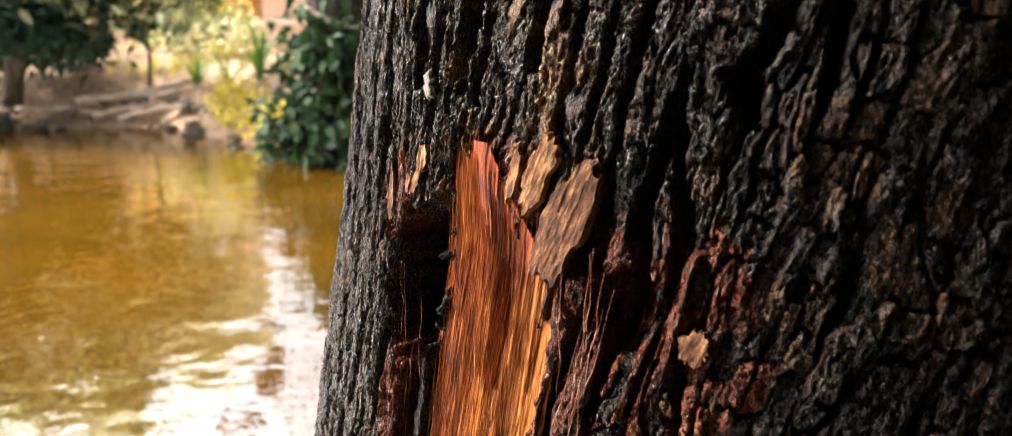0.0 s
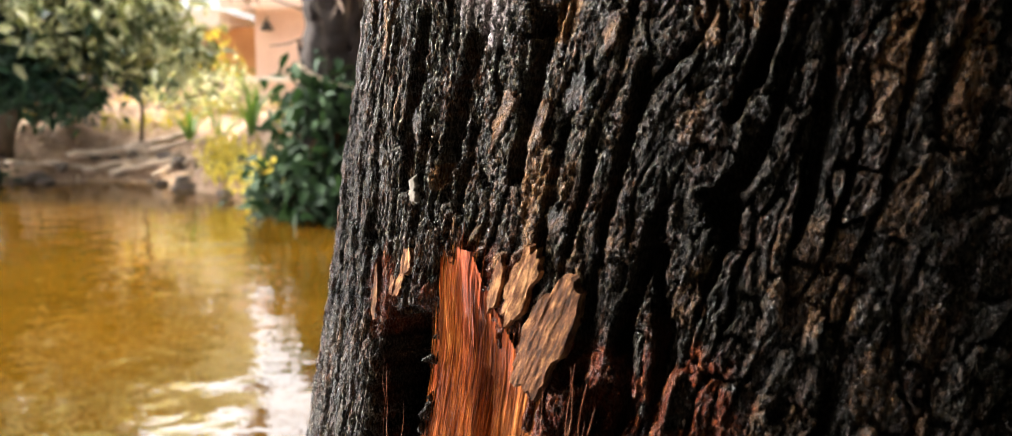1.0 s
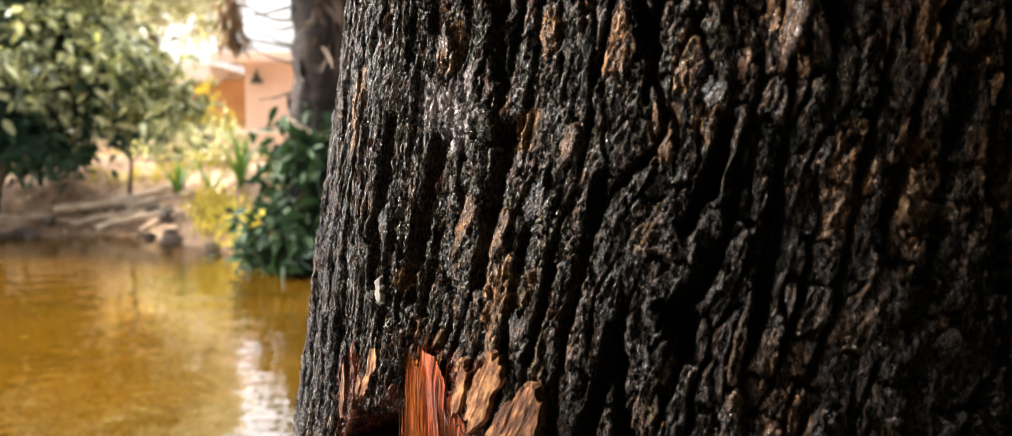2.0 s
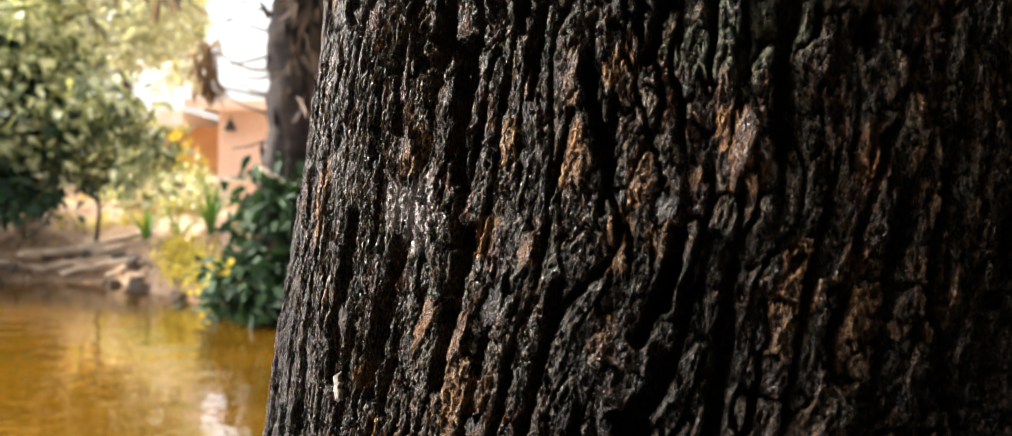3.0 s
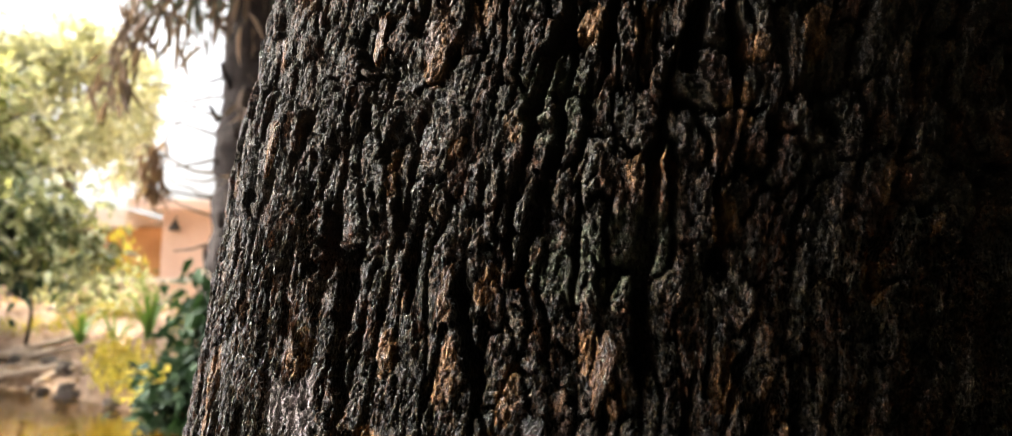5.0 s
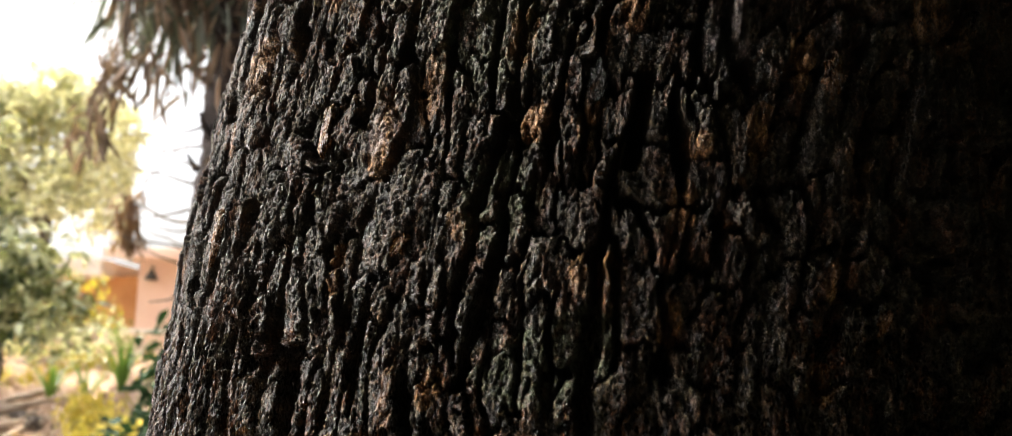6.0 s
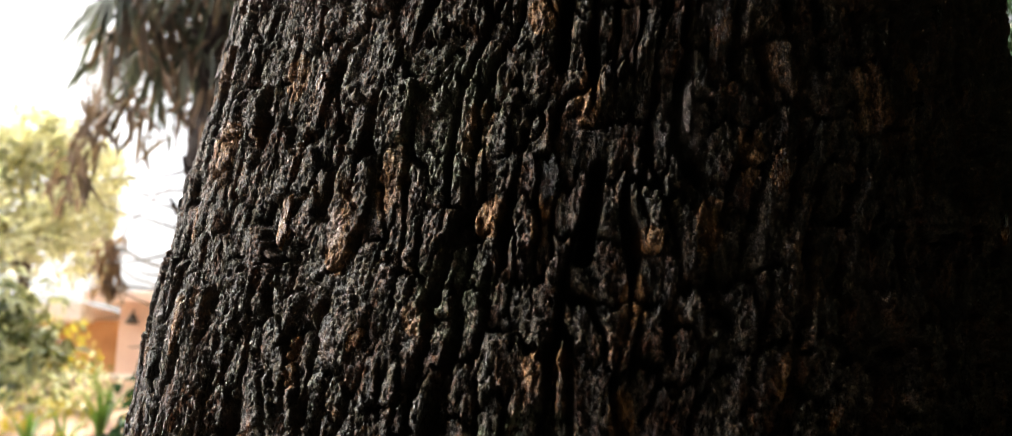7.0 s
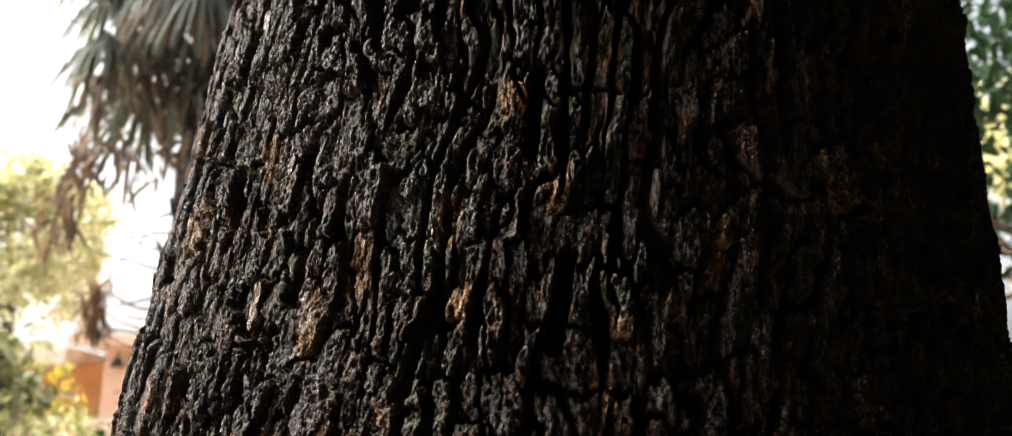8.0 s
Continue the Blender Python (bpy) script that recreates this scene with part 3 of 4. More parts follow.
zs = np.concatenate([np.linspace(-0.45, 1.03, 80)[:-1], np.arange(1.03, 1.78, fine), np.linspace(1.785, 3.2, 55), np.linspace(3.25, 6.5, 30)])
TH, ZS = np.meshgrid(th, zs)
relief, tone, red, moss, crust, bark_shade, dry, crest_light = bark_relief(TH, ZS)
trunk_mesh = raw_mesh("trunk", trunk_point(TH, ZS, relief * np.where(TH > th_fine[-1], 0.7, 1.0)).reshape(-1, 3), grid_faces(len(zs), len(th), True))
for key, values in (("tone", tone), ("red", red), ("moss", moss), ("crust", crust), ("bark_shade", bark_shade), ("dry", dry), ("crest_light", crest_light)):
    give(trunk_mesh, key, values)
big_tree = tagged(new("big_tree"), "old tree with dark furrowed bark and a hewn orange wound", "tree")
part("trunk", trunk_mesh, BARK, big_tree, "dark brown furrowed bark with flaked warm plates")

# limbs and crown added out of view to shade the bank and block sky
for i, (a, b) in enumerate([((0.3, 0.6, 3.4), (-2.6, 0.2, 4.9)), ((0.35, 0.6, 3.7), (2.8, 1.3, 5.2)), ((0.35, 0.55, 4.2), (0.8, -2.6, 5.6)), ((0.4, 0.6, 4.8), (-1.0, -1.9, 6.4))]):
    part("limb", tube(bend(a, b, -0.25, 9, 0.06, i), np.linspace(0.15, 0.04, 9), 10, 0.12, i), LIMB, big_tree)
rng = random.Random(4)
crown = []
for i in range(120):
    crown.append((rng.uniform(-1.75, 8.0), rng.uniform(-8.0, 1.9), rng.uniform(4.3, 6.9), 1.0, 0.9, 0.7))
part("crown", clumps(crown, 260, 0.50, 5, 0.3), LEAF_UNSEEN, big_tree, "dense leaf crown, out of view, that blocks skylight")

# ---- the palm on the far bank ----
PALM = Vector((-1.77, 9.25, 0))
palm = tagged(new("palm_tree"), "tall fan palm with a ragged grey trunk and hanging fronds", "palm")
palm.location = (PALM.x, PALM.y, ground_at(PALM.x, PALM.y) - 0.05)
PB = palm.location.z
nz, nc = 150, 40
A, Z = np.meshgrid(np.linspace(0, 2 * np.pi, nc, endpoint=False), np.linspace(0, 8.3 - PB, nz))
rad = np.interp(Z, [0, 0.5, 1.6, 3.0, 6.0], [0.42, 0.36, 0.295, 0.285, 0.24]) + 0.03 * np.abs(np.sin(Z * 13 + 0.8 * np.sin(A * 3))) + 0.06 * fbm(A * 2.2, Z * 4, 15)
lean = 0.03 * (Z - 2.5)
part("trunk", raw_mesh("trunk", np.stack([rad * np.cos(A) + lean, rad * np.sin(A), Z], -1).reshape(-1, 3), grid_faces(nz, nc, True)), PALM_BARK, palm)
A2, Z2 = np.meshgrid(np.linspace(0, 2 * np.pi, 36, endpoint=False), np.linspace(0, 1.75 - PB, 40))
rad2 = np.interp(Z2, [0, 0.5, 1.75 - PB], [0.44, 0.375, 0.23]) + 0.05 * np.abs(fbm(A2 * 4, Z2 * 2.2, 25)) + 0.02 * fbm(A2 * 9, Z2 * 3, 26)
part("root_base", raw_mesh("root_base", np.stack([rad2 * np.cos(A2) + 0.03 * (Z2 - 2.5), rad2 * np.sin(A2), Z2], -1).reshape(-1, 3), grid_faces(40, 36, True)), PALM_RED, palm, "reddish brown fibrous foot of the palm")
boots = [tube([(0, 0, 0), (0.06, 0, 0.08), (0.085, 0, 0.16), (0.09, 0, 0.20 + 0.04 * i)], [0.07, 0.05, 0.03, 0.012], 7, 0.2, i) for i in range(3)]
r = random.Random(3)
for i in range(38):
    z = 1.1 + 4.6 * i / 38
    a = i * 2.4
    ob = part("leaf_base", boots[i % 3], PALM_BARK, palm)
    ob.matrix_basis = pose(0.24 * math.cos(a) + 0.03 * (z - 2.5), 0.26 * math.sin(a), z, r.uniform(-12, 12), r.uniform(-5, 25), math.degrees(a))


def fan_frond(seed, drop, dead):
    """A fan leaf: a long stalk and many narrow folded blades that droop at their tips. Runs out along +x."""
    rr = random.Random(seed)
    stalk = 1.02
    path = [Vector((stalk * k / 6, 0, 0.25 * math.sin(k / 6 * 2.2) - drop * (k / 6) ** 2)) for k in range(7)]
    hub = path[-1]
    verts, faces = [], []
    n = 30
    for i in range(n):
        a = radians(-105 + 210 * i / (n - 1)) + rr.uniform(-0.2, 0.2)
        length = (0.72 - 0.2 * abs(i / (n - 1) - 0.5) * 2) * rr.uniform(0.8, 1.1)
        way = Vector((math.cos(a), math.sin(a), -0.25 - drop * 0.6))
        side = Vector((-math.sin(a), math.cos(a), 0))
        base = len(verts)
        for k in range(6):
            f = k / 5
            p = hub + way * length * f + Vector((0, 0, -(0.45 + 0.5 * dead) * f * f * length))
            w = 0.036 * (0.35 + 1.3 * f) * (1 - f) + 0.004
            verts += [p - side * w, p + Vector((0, 0, -0.4 * w)), p + side * w]
        for k in range(5):
            q = base + 3 * k
            faces += [[q, q + 1, q + 4, q + 3], [q + 1, q + 2, q + 5, q + 4]]
    return path, raw_mesh("blades", np.array([tuple(v) for v in verts]), np.array(faces))


kinds = [(fan_frond(i, d, dead), dead) for i, (d, dead) in enumerate([(0.1, 0), (0.35, 0), (0.8, 1), (1.0, 1), (0.6, 1)])]
stalks = [tube(k[0][0], np.linspace(0.028, 0.012, 7), 6, 0.1, i) for i, k in enumerate(kinds)]
for i in range(52):
    a = i * 2.399 + r.uniform(-0.2, 0.2)
    f = i / 51
    which = r.choice([0, 1]) if f > 0.55 else r.choice([2, 3, 4])
    z = 6.35 + 1.7 * f - PB
    tilt = (-55 + 110 * max(0, f - 0.45) / 0.55) if which < 2 else r.uniform(-8, 32)
    m = pose(0.22 * math.cos(a) + 0.03 * (z - 2.5), 0.22 * math.sin(a), z, r.uniform(-15, 15), -tilt if which < 2 else tilt, math.degrees(a))
    mat = FROND_GREEN if which < 2 or i % 3 else FROND_DEAD
    stem = part("frond_stalk", stalks[which], LIMB, palm)
    stem.matrix_basis = m
    blades = kinds[which][0][1].copy()
    part("frond", blades, mat, stem, "dead hanging fan frond" if mat is FROND_DEAD else "green fan frond")

rg = np.random.default_rng(28)
for name, n, mat, lo, label in (("green_thatch", 270, FROND_GREEN, 4.75, "dark hanging leaf segments"), ("dead_thatch", 240, FROND_DEAD, 4.12, "brown dead hanging leaf segments")):
    qz = rg.uniform(lo, 6.6, n)
    c = np.stack([rg.uniform(-1.35, 0.5, n) * (0.55 + 0.45 * rg.random(n)), rg.uniform(-0.7, 0.6, n), qz - PB], -1)
    tagged(part(name, leaves(c, rg.uniform(0.26, 0.56, n), 29, 1.05, 0.36), mat, palm, label), label, kind="stuff")

n = 190
k = rg.random(n) ** 0.8
c = np.stack([-1.02 - 0.42 * k + 0.10 * rg.normal(size=n), 0.12 * rg.normal(size=n), 4.75 - 1.25 * k + 0.10 * rg.normal(size=n) - PB], -1)
part("broken_frond", leaves(c, rg.uniform(0.14, 0.36, n), 30, 1.25, 0.40), FROND_DEAD, palm, "broken brown frond that hangs from the crown")

# thin pale roots that cling to the palm
for i, (p, q, w) in enumerate([((-0.05, -0.36, 3.3), (0.20, -0.36, 1.9), 0.014), ((-0.1, -0.37, 2.4), (0.06, -0.38, 1.2), 0.012), ((0.12, -0.36, 3.5), (0.30, -0.28, 2.4), 0.012), ((-0.30, -0.33, 1.55), (0.5, -0.42, 1.25), 0.03)]):
    part("aerial_root", tube(bend(p, q, 0.04, 9, 0.03, i), np.linspace(w, w * 0.6, 9) * (0.5 if w < 0.02 else 0.9), 6, 0.2, i), LIMB if w < 0.02 else DRIFTWOOD, palm, "thin climbing root")

for i in range(9):
    z = 1.9 + 0.22 * i
    part("dry_stalk", tube(bend((-0.22, -0.1, z), (-0.22 - 0.22 * (2 + i % 3), -0.1 + 0.1 * (i % 2), z + 0.14 * ((i * 7) % 4 - 1)), 0.03, 6, 0.02, i), np.linspace(0.018, 0.006, 6), 5, 0.2, i), LIMB, palm)
rg = np.random.default_rng(18)
qa, qz = rg.uniform(-1.6, 0.6, 170), rg.uniform(2.2, 3.7, 170)
c = np.stack([0.31 * np.cos(qa) + 0.03 * (qz - 2.5), 0.31 * np.sin(qa), qz], -1)
part("dead_skirt", leaves(c, rg.uniform(0.2, 0.45, 170), 19, 1.25, 0.45), FROND_DEAD, palm, "dead leaves that cling to the trunk")

# broken dead fronds that hang beside the palm
snag = tagged(new("hanging_branch"), "broken dead branch with withered hanging leaves, caught on the palm", "branch")
part("branch", tube(bend((-2.02, 9.35, 2.70), (-2.95, 9.9, 3.05), 0.06, 9, 0.02, 1), np.linspace(0.022, 0.012, 9), 6, 0.2, 1), LIMB, snag)
part("twig", tube(bend((-2.92, 9.9, 3.02), (-2.30, 9.8, 3.75), -0.03, 8, 0.03, 2), np.linspace(0.014, 0.005, 8), 6, 0.2, 2), LIMB, snag)
part("twig", tube(bend((-2.5, 9.85, 3.55), (-2.15, 9.8, 3.5), -0.03, 6, 0.02, 3), np.linspace(0.008, 0.003, 6), 5, 0.2, 3), LIMB, snag)
part("twig", tube(bend((-2.05, 9.35, 2.45), (-2.75, 9.7, 2.75), 0.05, 7, 0.02, 4), np.linspace(0.014, 0.006, 7), 6, 0.2, 4), LIMB, snag)
rg = np.random.default_rng(8)
c = np.stack([-2.93 + 0.07 * rg.normal(size=90), 9.9 + 0.07 * rg.normal(size=90), 3.15 - 0.60 * rg.random(90)], -1)
part("dead_leaves", leaves(c, rg.uniform(0.16, 0.36, 90), 6, 1.35, 0.4), DRY_LEAF, snag, "withered brown hanging leaves")

# ---- shrubs and plants ----
def shrub(name, label, blobs, per, size, material, seed, stems=5, category="shrub", **more):
    ob = tagged(new(name), label, category)
    x, y = np.mean([b[0] for b in blobs]), np.mean([b[1] for b in blobs])
    base = ground_at(x, y)
    rr = random.Random(seed)
    for i in range(stems):
        b = blobs[i % len(blobs)]
        tip = (b[0] + rr.uniform(-0.5, 0.5) * b[3], b[1] + rr.uniform(-0.5, 0.5) * b[4], b[2] + 0.3 * b[5])
        part("stem", tube(bend((x + rr.uniform(-0.15, 0.15), y + rr.uniform(-0.1, 0.1), base - 0.1), tip, 0.05, 7, 0.03, seed + i), np.linspace(0.022, 0.006, 7), 6, 0.15, i), LIMB, ob)
    part("foliage", clumps(blobs, per, size, seed, **more), material, ob)
    return ob


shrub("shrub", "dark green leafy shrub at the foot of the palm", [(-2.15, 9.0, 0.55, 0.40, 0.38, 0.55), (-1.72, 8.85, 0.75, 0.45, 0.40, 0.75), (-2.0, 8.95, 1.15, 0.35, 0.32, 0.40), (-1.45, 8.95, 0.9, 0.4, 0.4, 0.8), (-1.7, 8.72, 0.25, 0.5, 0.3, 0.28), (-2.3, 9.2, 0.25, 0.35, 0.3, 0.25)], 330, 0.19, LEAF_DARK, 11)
shrub("shrub", "sunlit yellow green low shrub on the bank", [(-3.45, 11.3, 0.36, 0.45, 0.4, 0.20), (-3.0, 10.8, 0.33, 0.36, 0.35, 0.22), (-3.75, 11.7, 0.55, 0.30, 0.3, 0.24)], 480, 0.10, LEAF_GOLD, 12)
shrub("shrub", "yellow green weeds near the water", [(-2.85, 10.2, 0.22, 0.28, 0.3, 0.20), (-2.55, 9.9, 0.30, 0.2, 0.25, 0.28)], 420, 0.07, LEAF_GOLD, 13, 3)
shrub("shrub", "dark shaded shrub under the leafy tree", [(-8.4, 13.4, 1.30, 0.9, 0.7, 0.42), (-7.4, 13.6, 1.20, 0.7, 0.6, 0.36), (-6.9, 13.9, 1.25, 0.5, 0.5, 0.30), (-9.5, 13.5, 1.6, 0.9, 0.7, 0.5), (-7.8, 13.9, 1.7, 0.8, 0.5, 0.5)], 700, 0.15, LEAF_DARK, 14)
shrub("shrub", "yellow flowering hedge before the house", [(-7.2, 18.6, 1.9, 0.9, 0.5, 0.45), (-6.1, 18.5, 1.8, 0.7, 0.5, 0.42), (-8.5, 18.4, 1.8, 0.8, 0.5, 0.45)], 420, 0.12, LEAF_YELLOW, 15)
blooms = tagged(new("flower_spikes"), "yellow flower spikes in the hedge before the house", "flowers", kind="stuff")
rg = np.random.default_rng(38)
c = np.stack([rg.uniform(-8.6, -5.7, 260), 18.3 + 0.3 * rg.normal(size=260), rg.uniform(1.9, 2.75, 260)], -1)
part("blooms", leaves(c, rg.uniform(0.10, 0.22, 260), 39, -1.35, 0.45), BLOOM, blooms)
shrub("shrub", "green bush behind the bank", [(-4.6, 14.6, 1.45, 0.5, 0.5, 0.4), (-5.4, 15.0, 1.5, 0.6, 0.5, 0.4), (-6.4, 16.2, 1.5, 0.6, 0.4, 0.35), (-8.6, 16.2, 1.5, 0.7, 0.4, 0.4)], 330, 0.12, LEAF_TREE, 16)


# dark leaves added in place of the shaded undercut at the waterline
shrub("shrub", "low dark growth standing in for the shaded undercut of the bank", [(-8.9, 12.15, 0.18, 0.5, 0.25, 0.13), (-8.0, 12.0, 0.14, 0.45, 0.22, 0.10), (-7.3, 12.05, 0.12, 0.4, 0.2, 0.09)], 300, 0.09, LEAF_DARK, 17, 4)


def blade_plant(x, y, n, length, seed, label):
    ob = tagged(new("blade_plant"), label, "plant")
    ob.location = (x, y, ground_at(x, y) - 0.02)
    rr = random.Random(seed)
    for i in range(n):
        a, lean = rr.uniform(0, 6.3), rr.uniform(0.15, 0.7)
        L = length * rr.uniform(0.7, 1.1)
        v, f = [], []
        for k in range(7):
            t = k / 6
            w = 0.030 * (0.5 + t) * (1 - t) * 1.6 + 0.003
            x0, z0 = lean * L * t * t, L * t * (1 - 0.25 * lean * t)
            v += [(x0, -w, z0), (x0 + 0.3 * w, 0, z0 - 0.2 * w), (x0, w, z0)]
        for k in range(6):
            q = 3 * k
            f += [[q, q + 1, q + 4, q + 3], [q + 1, q + 2, q + 5, q + 4]]
        b = part("blade", raw_mesh("blade", np.array(v), np.array(f)), BLADE, ob)
        b.matrix_basis = pose(0.03 * math.cos(a), 0.03 * math.sin(a), 0, 0, 0, math.degrees(a))
    return ob


blade_plant(-3.75, 12.9, 16, 1.0, 1, "tuft of upright green sword leaves")
blade_plant(-4.35, 13.3, 12, 0.7, 2, "tuft of upright green sword leaves")
blade_plant(-5.0, 13.7, 12, 0.7, 3, "tuft of upright green sword leaves")

# ---- the leafy tree over the bank ----
leafy = tagged(new("leafy_tree"), "leaning broadleaf tree with sunlit green leaves over the bank", "tree")
part("trunk", tube([(-7.6, 12.9, 0.2), (-7.35, 12.7, 0.9), (-7.0, 12.5, 1.8), (-6.8, 12.3, 3.0), (-8.6, 13.6, 5.6)], [0.17, 0.14, 0.12, 0.10, 0.06], 12, 0.12, 3), LIMB, leafy)
for i, (a, b) in enumerate([((-7.0, 12.5, 1.8), (-5.2, 11.8, 2.6)), ((-6.8, 12.3, 3.0), (-5.0, 11.8, 3.8)), ((-6.85, 12.3, 2.4), (-4.6, 11.5, 2.2)), ((-6.9, 12.2, 4.2), (-8.2, 12.0, 5.0)), ((-7.1, 12.5, 1.6), (-8.6, 12.2, 2.4))]):
    part("limb", tube(bend(a, b, -0.12, 8, 0.05, i), np.linspace(0.055, 0.012, 8), 7, 0.15, i), LIMB, leafy)
rr = random.Random(21)
blobs = []
for i in range(46):
    k = rr.random()
    x0 = rr.uniform(-8.8, -4.8)
    blobs.append((x0, 11.7 + rr.uniform(-0.5, 0.6), rr.uniform(2.6 if x0 < -6.4 else 1.9, 4.35 if x0 < -5.4 else 3.1), 0.20 + 0.5 * k, 0.5, 0.14 + 0.12 * k))
blobs += [(-4.7, 11.5, 2.45, 0.5, 0.4, 0.3), (-4.3, 11.4, 2.1, 0.45, 0.4, 0.25), (-4.1, 11.3, 1.75, 0.3, 0.3, 0.22), (-5.3, 11.7, 1.9, 0.5, 0.4, 0.3), (-6.2, 12.0, 1.7, 0.5, 0.5, 0.3), (-5.2, 11.7, 2.9, 0.5, 0.4, 0.3)]
blobs += [(rr.uniform(-12.0, -7.3), 14.4 + rr.uniform(-0.5, 0.9), rr.uniform(3.6, 8.0), 0.8, 0.6, 0.5) for i in range(15)]
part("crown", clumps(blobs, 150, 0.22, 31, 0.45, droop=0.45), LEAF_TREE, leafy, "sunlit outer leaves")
# inner clumps take the leaf colour that holds the shade
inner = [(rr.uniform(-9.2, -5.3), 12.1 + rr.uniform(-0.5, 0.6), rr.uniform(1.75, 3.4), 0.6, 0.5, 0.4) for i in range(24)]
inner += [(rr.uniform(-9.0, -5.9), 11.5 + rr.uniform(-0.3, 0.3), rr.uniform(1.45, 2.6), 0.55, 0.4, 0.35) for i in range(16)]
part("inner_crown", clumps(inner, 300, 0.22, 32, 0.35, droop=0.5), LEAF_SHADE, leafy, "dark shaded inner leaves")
sapling = tagged(new("sapling"), "thin dark sapling stem on the bank", "tree")
part("trunk", tube(bend((-5.75, 13.6, ground_at(-5.75, 13.6) - 0.05), (-5.6, 13.5, 2.3), 0, 7, 0.02, 5), np.linspace(0.035, 0.02, 7), 7, 0.1, 5), LIMB, sapling)
part("foliage", clumps([(-5.6, 13.5, 2.35, 0.4, 0.4, 0.25)], 90, 0.12, 33), LEAF_TREE, sapling)

# ---- far trees ----
def far_tree(x, y, h, spread, seed, label, material, per=420, size=0.34, low=0.35):
    ob = tagged(new("far_tree"), label, "tree")
    ob.location = (x, y, ground_at(x, y) - 0.1)
    rr = random.Random(seed)
    part("trunk", tube(bend((0, 0, 0), (0.2, 0, h * 0.7), 0, 7, 0.08, seed), np.linspace(0.26, 0.08, 7), 9, 0.12, seed), LIMB, ob)
    bl = []
    for i in range(16):
        a, d, k = rr.uniform(0, 6.3), spread * math.sqrt(rr.random()), rr.uniform(low, 0.95)
        d *= 1.15 - k * 0.6
        bl.append((d * math.cos(a), d * math.sin(a), h * k, spread * 0.34, spread * 0.34, h * 0.13))
        if i % 3 == 0:
            part("limb", tube(bend((0.1, 0, h * 0.4), bl[-1][:3], -0.2, 7, 0.1, i), np.linspace(0.09, 0.02, 7), 6, 0.1, i), LIMB, ob)
    part("crown", clumps(bl, per, size, seed, 0.5), material, ob)
    return ob


far_tree(-10.6, 27, 8.9, 3.1, 41, "pale hazy yellow green tree behind the house", LEAF_HAZE, 520, 0.3, 0.44)
far_tree(-15.0, 28, 10.0, 3.8, 42, "pale hazy yellow green tree behind the house", LEAF_HAZE, 430)
far_tree(-25, 30, 9.5, 5.0, 43, "far green tree in haze", LEAF_HAZE)
far_tree(-18.0, 23.0, 6.5, 3.0, 44, "green tree beside the bank", LEAF_TREE, 420, 0.26)
far_tree(8.0, 8.6, 8.5, 2.6, 45, "dark green tree against the sky", LEAF_DARK, 190, 0.27, 0.5)
far_tree(15.5, 17.0, 7.6, 3.6, 47, "pale hazy tree beyond the bank", LEAF_HAZE, 420, 0.3, 0.2)
far_tree(13.5, 10.0, 6.6, 2.6, 46, "dark green tree against the sky", LEAF_DARK, 230, 0.22, 0.55)

# unseen foliage added behind and beside the walk to block sky and sun
blockers = []
rr = random.Random(77)
for i in range(210):
    a = radians(rr.uniform(-140, 36))
    d = rr.uniform(6.0, 9.0)
    blockers.append((d * math.cos(a), d * math.sin(a) - 0.5, rr.uniform(0.2, 8.0), 1.3, 1.3, 1.1))
# these keep the sun off the near ground, which would bounce it up
for i in range(60):
    blockers.append((rr.uniform(-8.0, -3.2), rr.uniform(-7.0, -1.6), rr.uniform(0.3, 6.5), 1.0, 0.7, 1.0))
thicket = tagged(new("thicket"), "unseen dark green thicket that blocks light round the bank", "thicket", kind="stuff")
part("foliage", clumps(blockers, 240, 0.52, 79, 0.2), LEAF_UNSEEN, thicket)

# unseen low dark growth added to cut bounce from the near bank
rg = np.random.default_rng(15)
ux, uy = rg.uniform(-8.0, 9.0, 24000), rg.uniform(-8.0, 1.0, 24000)
uh = ground_height(ux, uy)
ok = (uh > 0.03) & (np.hypot(ux - 0.1, uy - 0.6) > 0.45)
under = part("undergrowth", leaves(np.stack([ux, uy, uh + 0.04], -1)[ok], rg.uniform(0.16, 0.34, int(ok.sum())), 16, 0.0), LEAF_UNSEEN)
tagged(under, "unseen dark green creeping growth added against bounce from the bank", "undergrowth", kind="stuff")

# ---- the house ----
def box(lo, hi, bevel=0.02):
    bm = bmesh.new()
    bmesh.ops.create_cube(bm, size=1.0)
    for v in bm.verts:
        v.co = Vector([(l + h) / 2 + c * (h - l) for l, h, c in zip(lo, hi, v.co)])
    bmesh.ops.bevel(bm, geom=bm.edges[:], offset=bevel, segments=2, affect='EDGES')
    return bm


house = tagged(new("house"), "low pink plastered house with a flat overhanging roof", "house")
part("wall", box((-5.95, 21.0, 0.6), (-1.0, 26.0, 3.45)), PLASTER, house, "pale pink plaster wall")
part("roof", box((-6.6, 20.4, 3.45), (-0.5, 26.5, 3.62), 0.03), WHITEWASH, house, "flat whitish roof slab")
part("fascia", box((-6.58, 20.34, 3.36), (-0.52, 20.43, 3.58), 0.01), PLASTER, house)
part("wall", box((-12.5, 21.4, 0.6), (-5.98, 25.6, 3.0)), OCHRE_WALL, house, "ochre orange plaster wing")
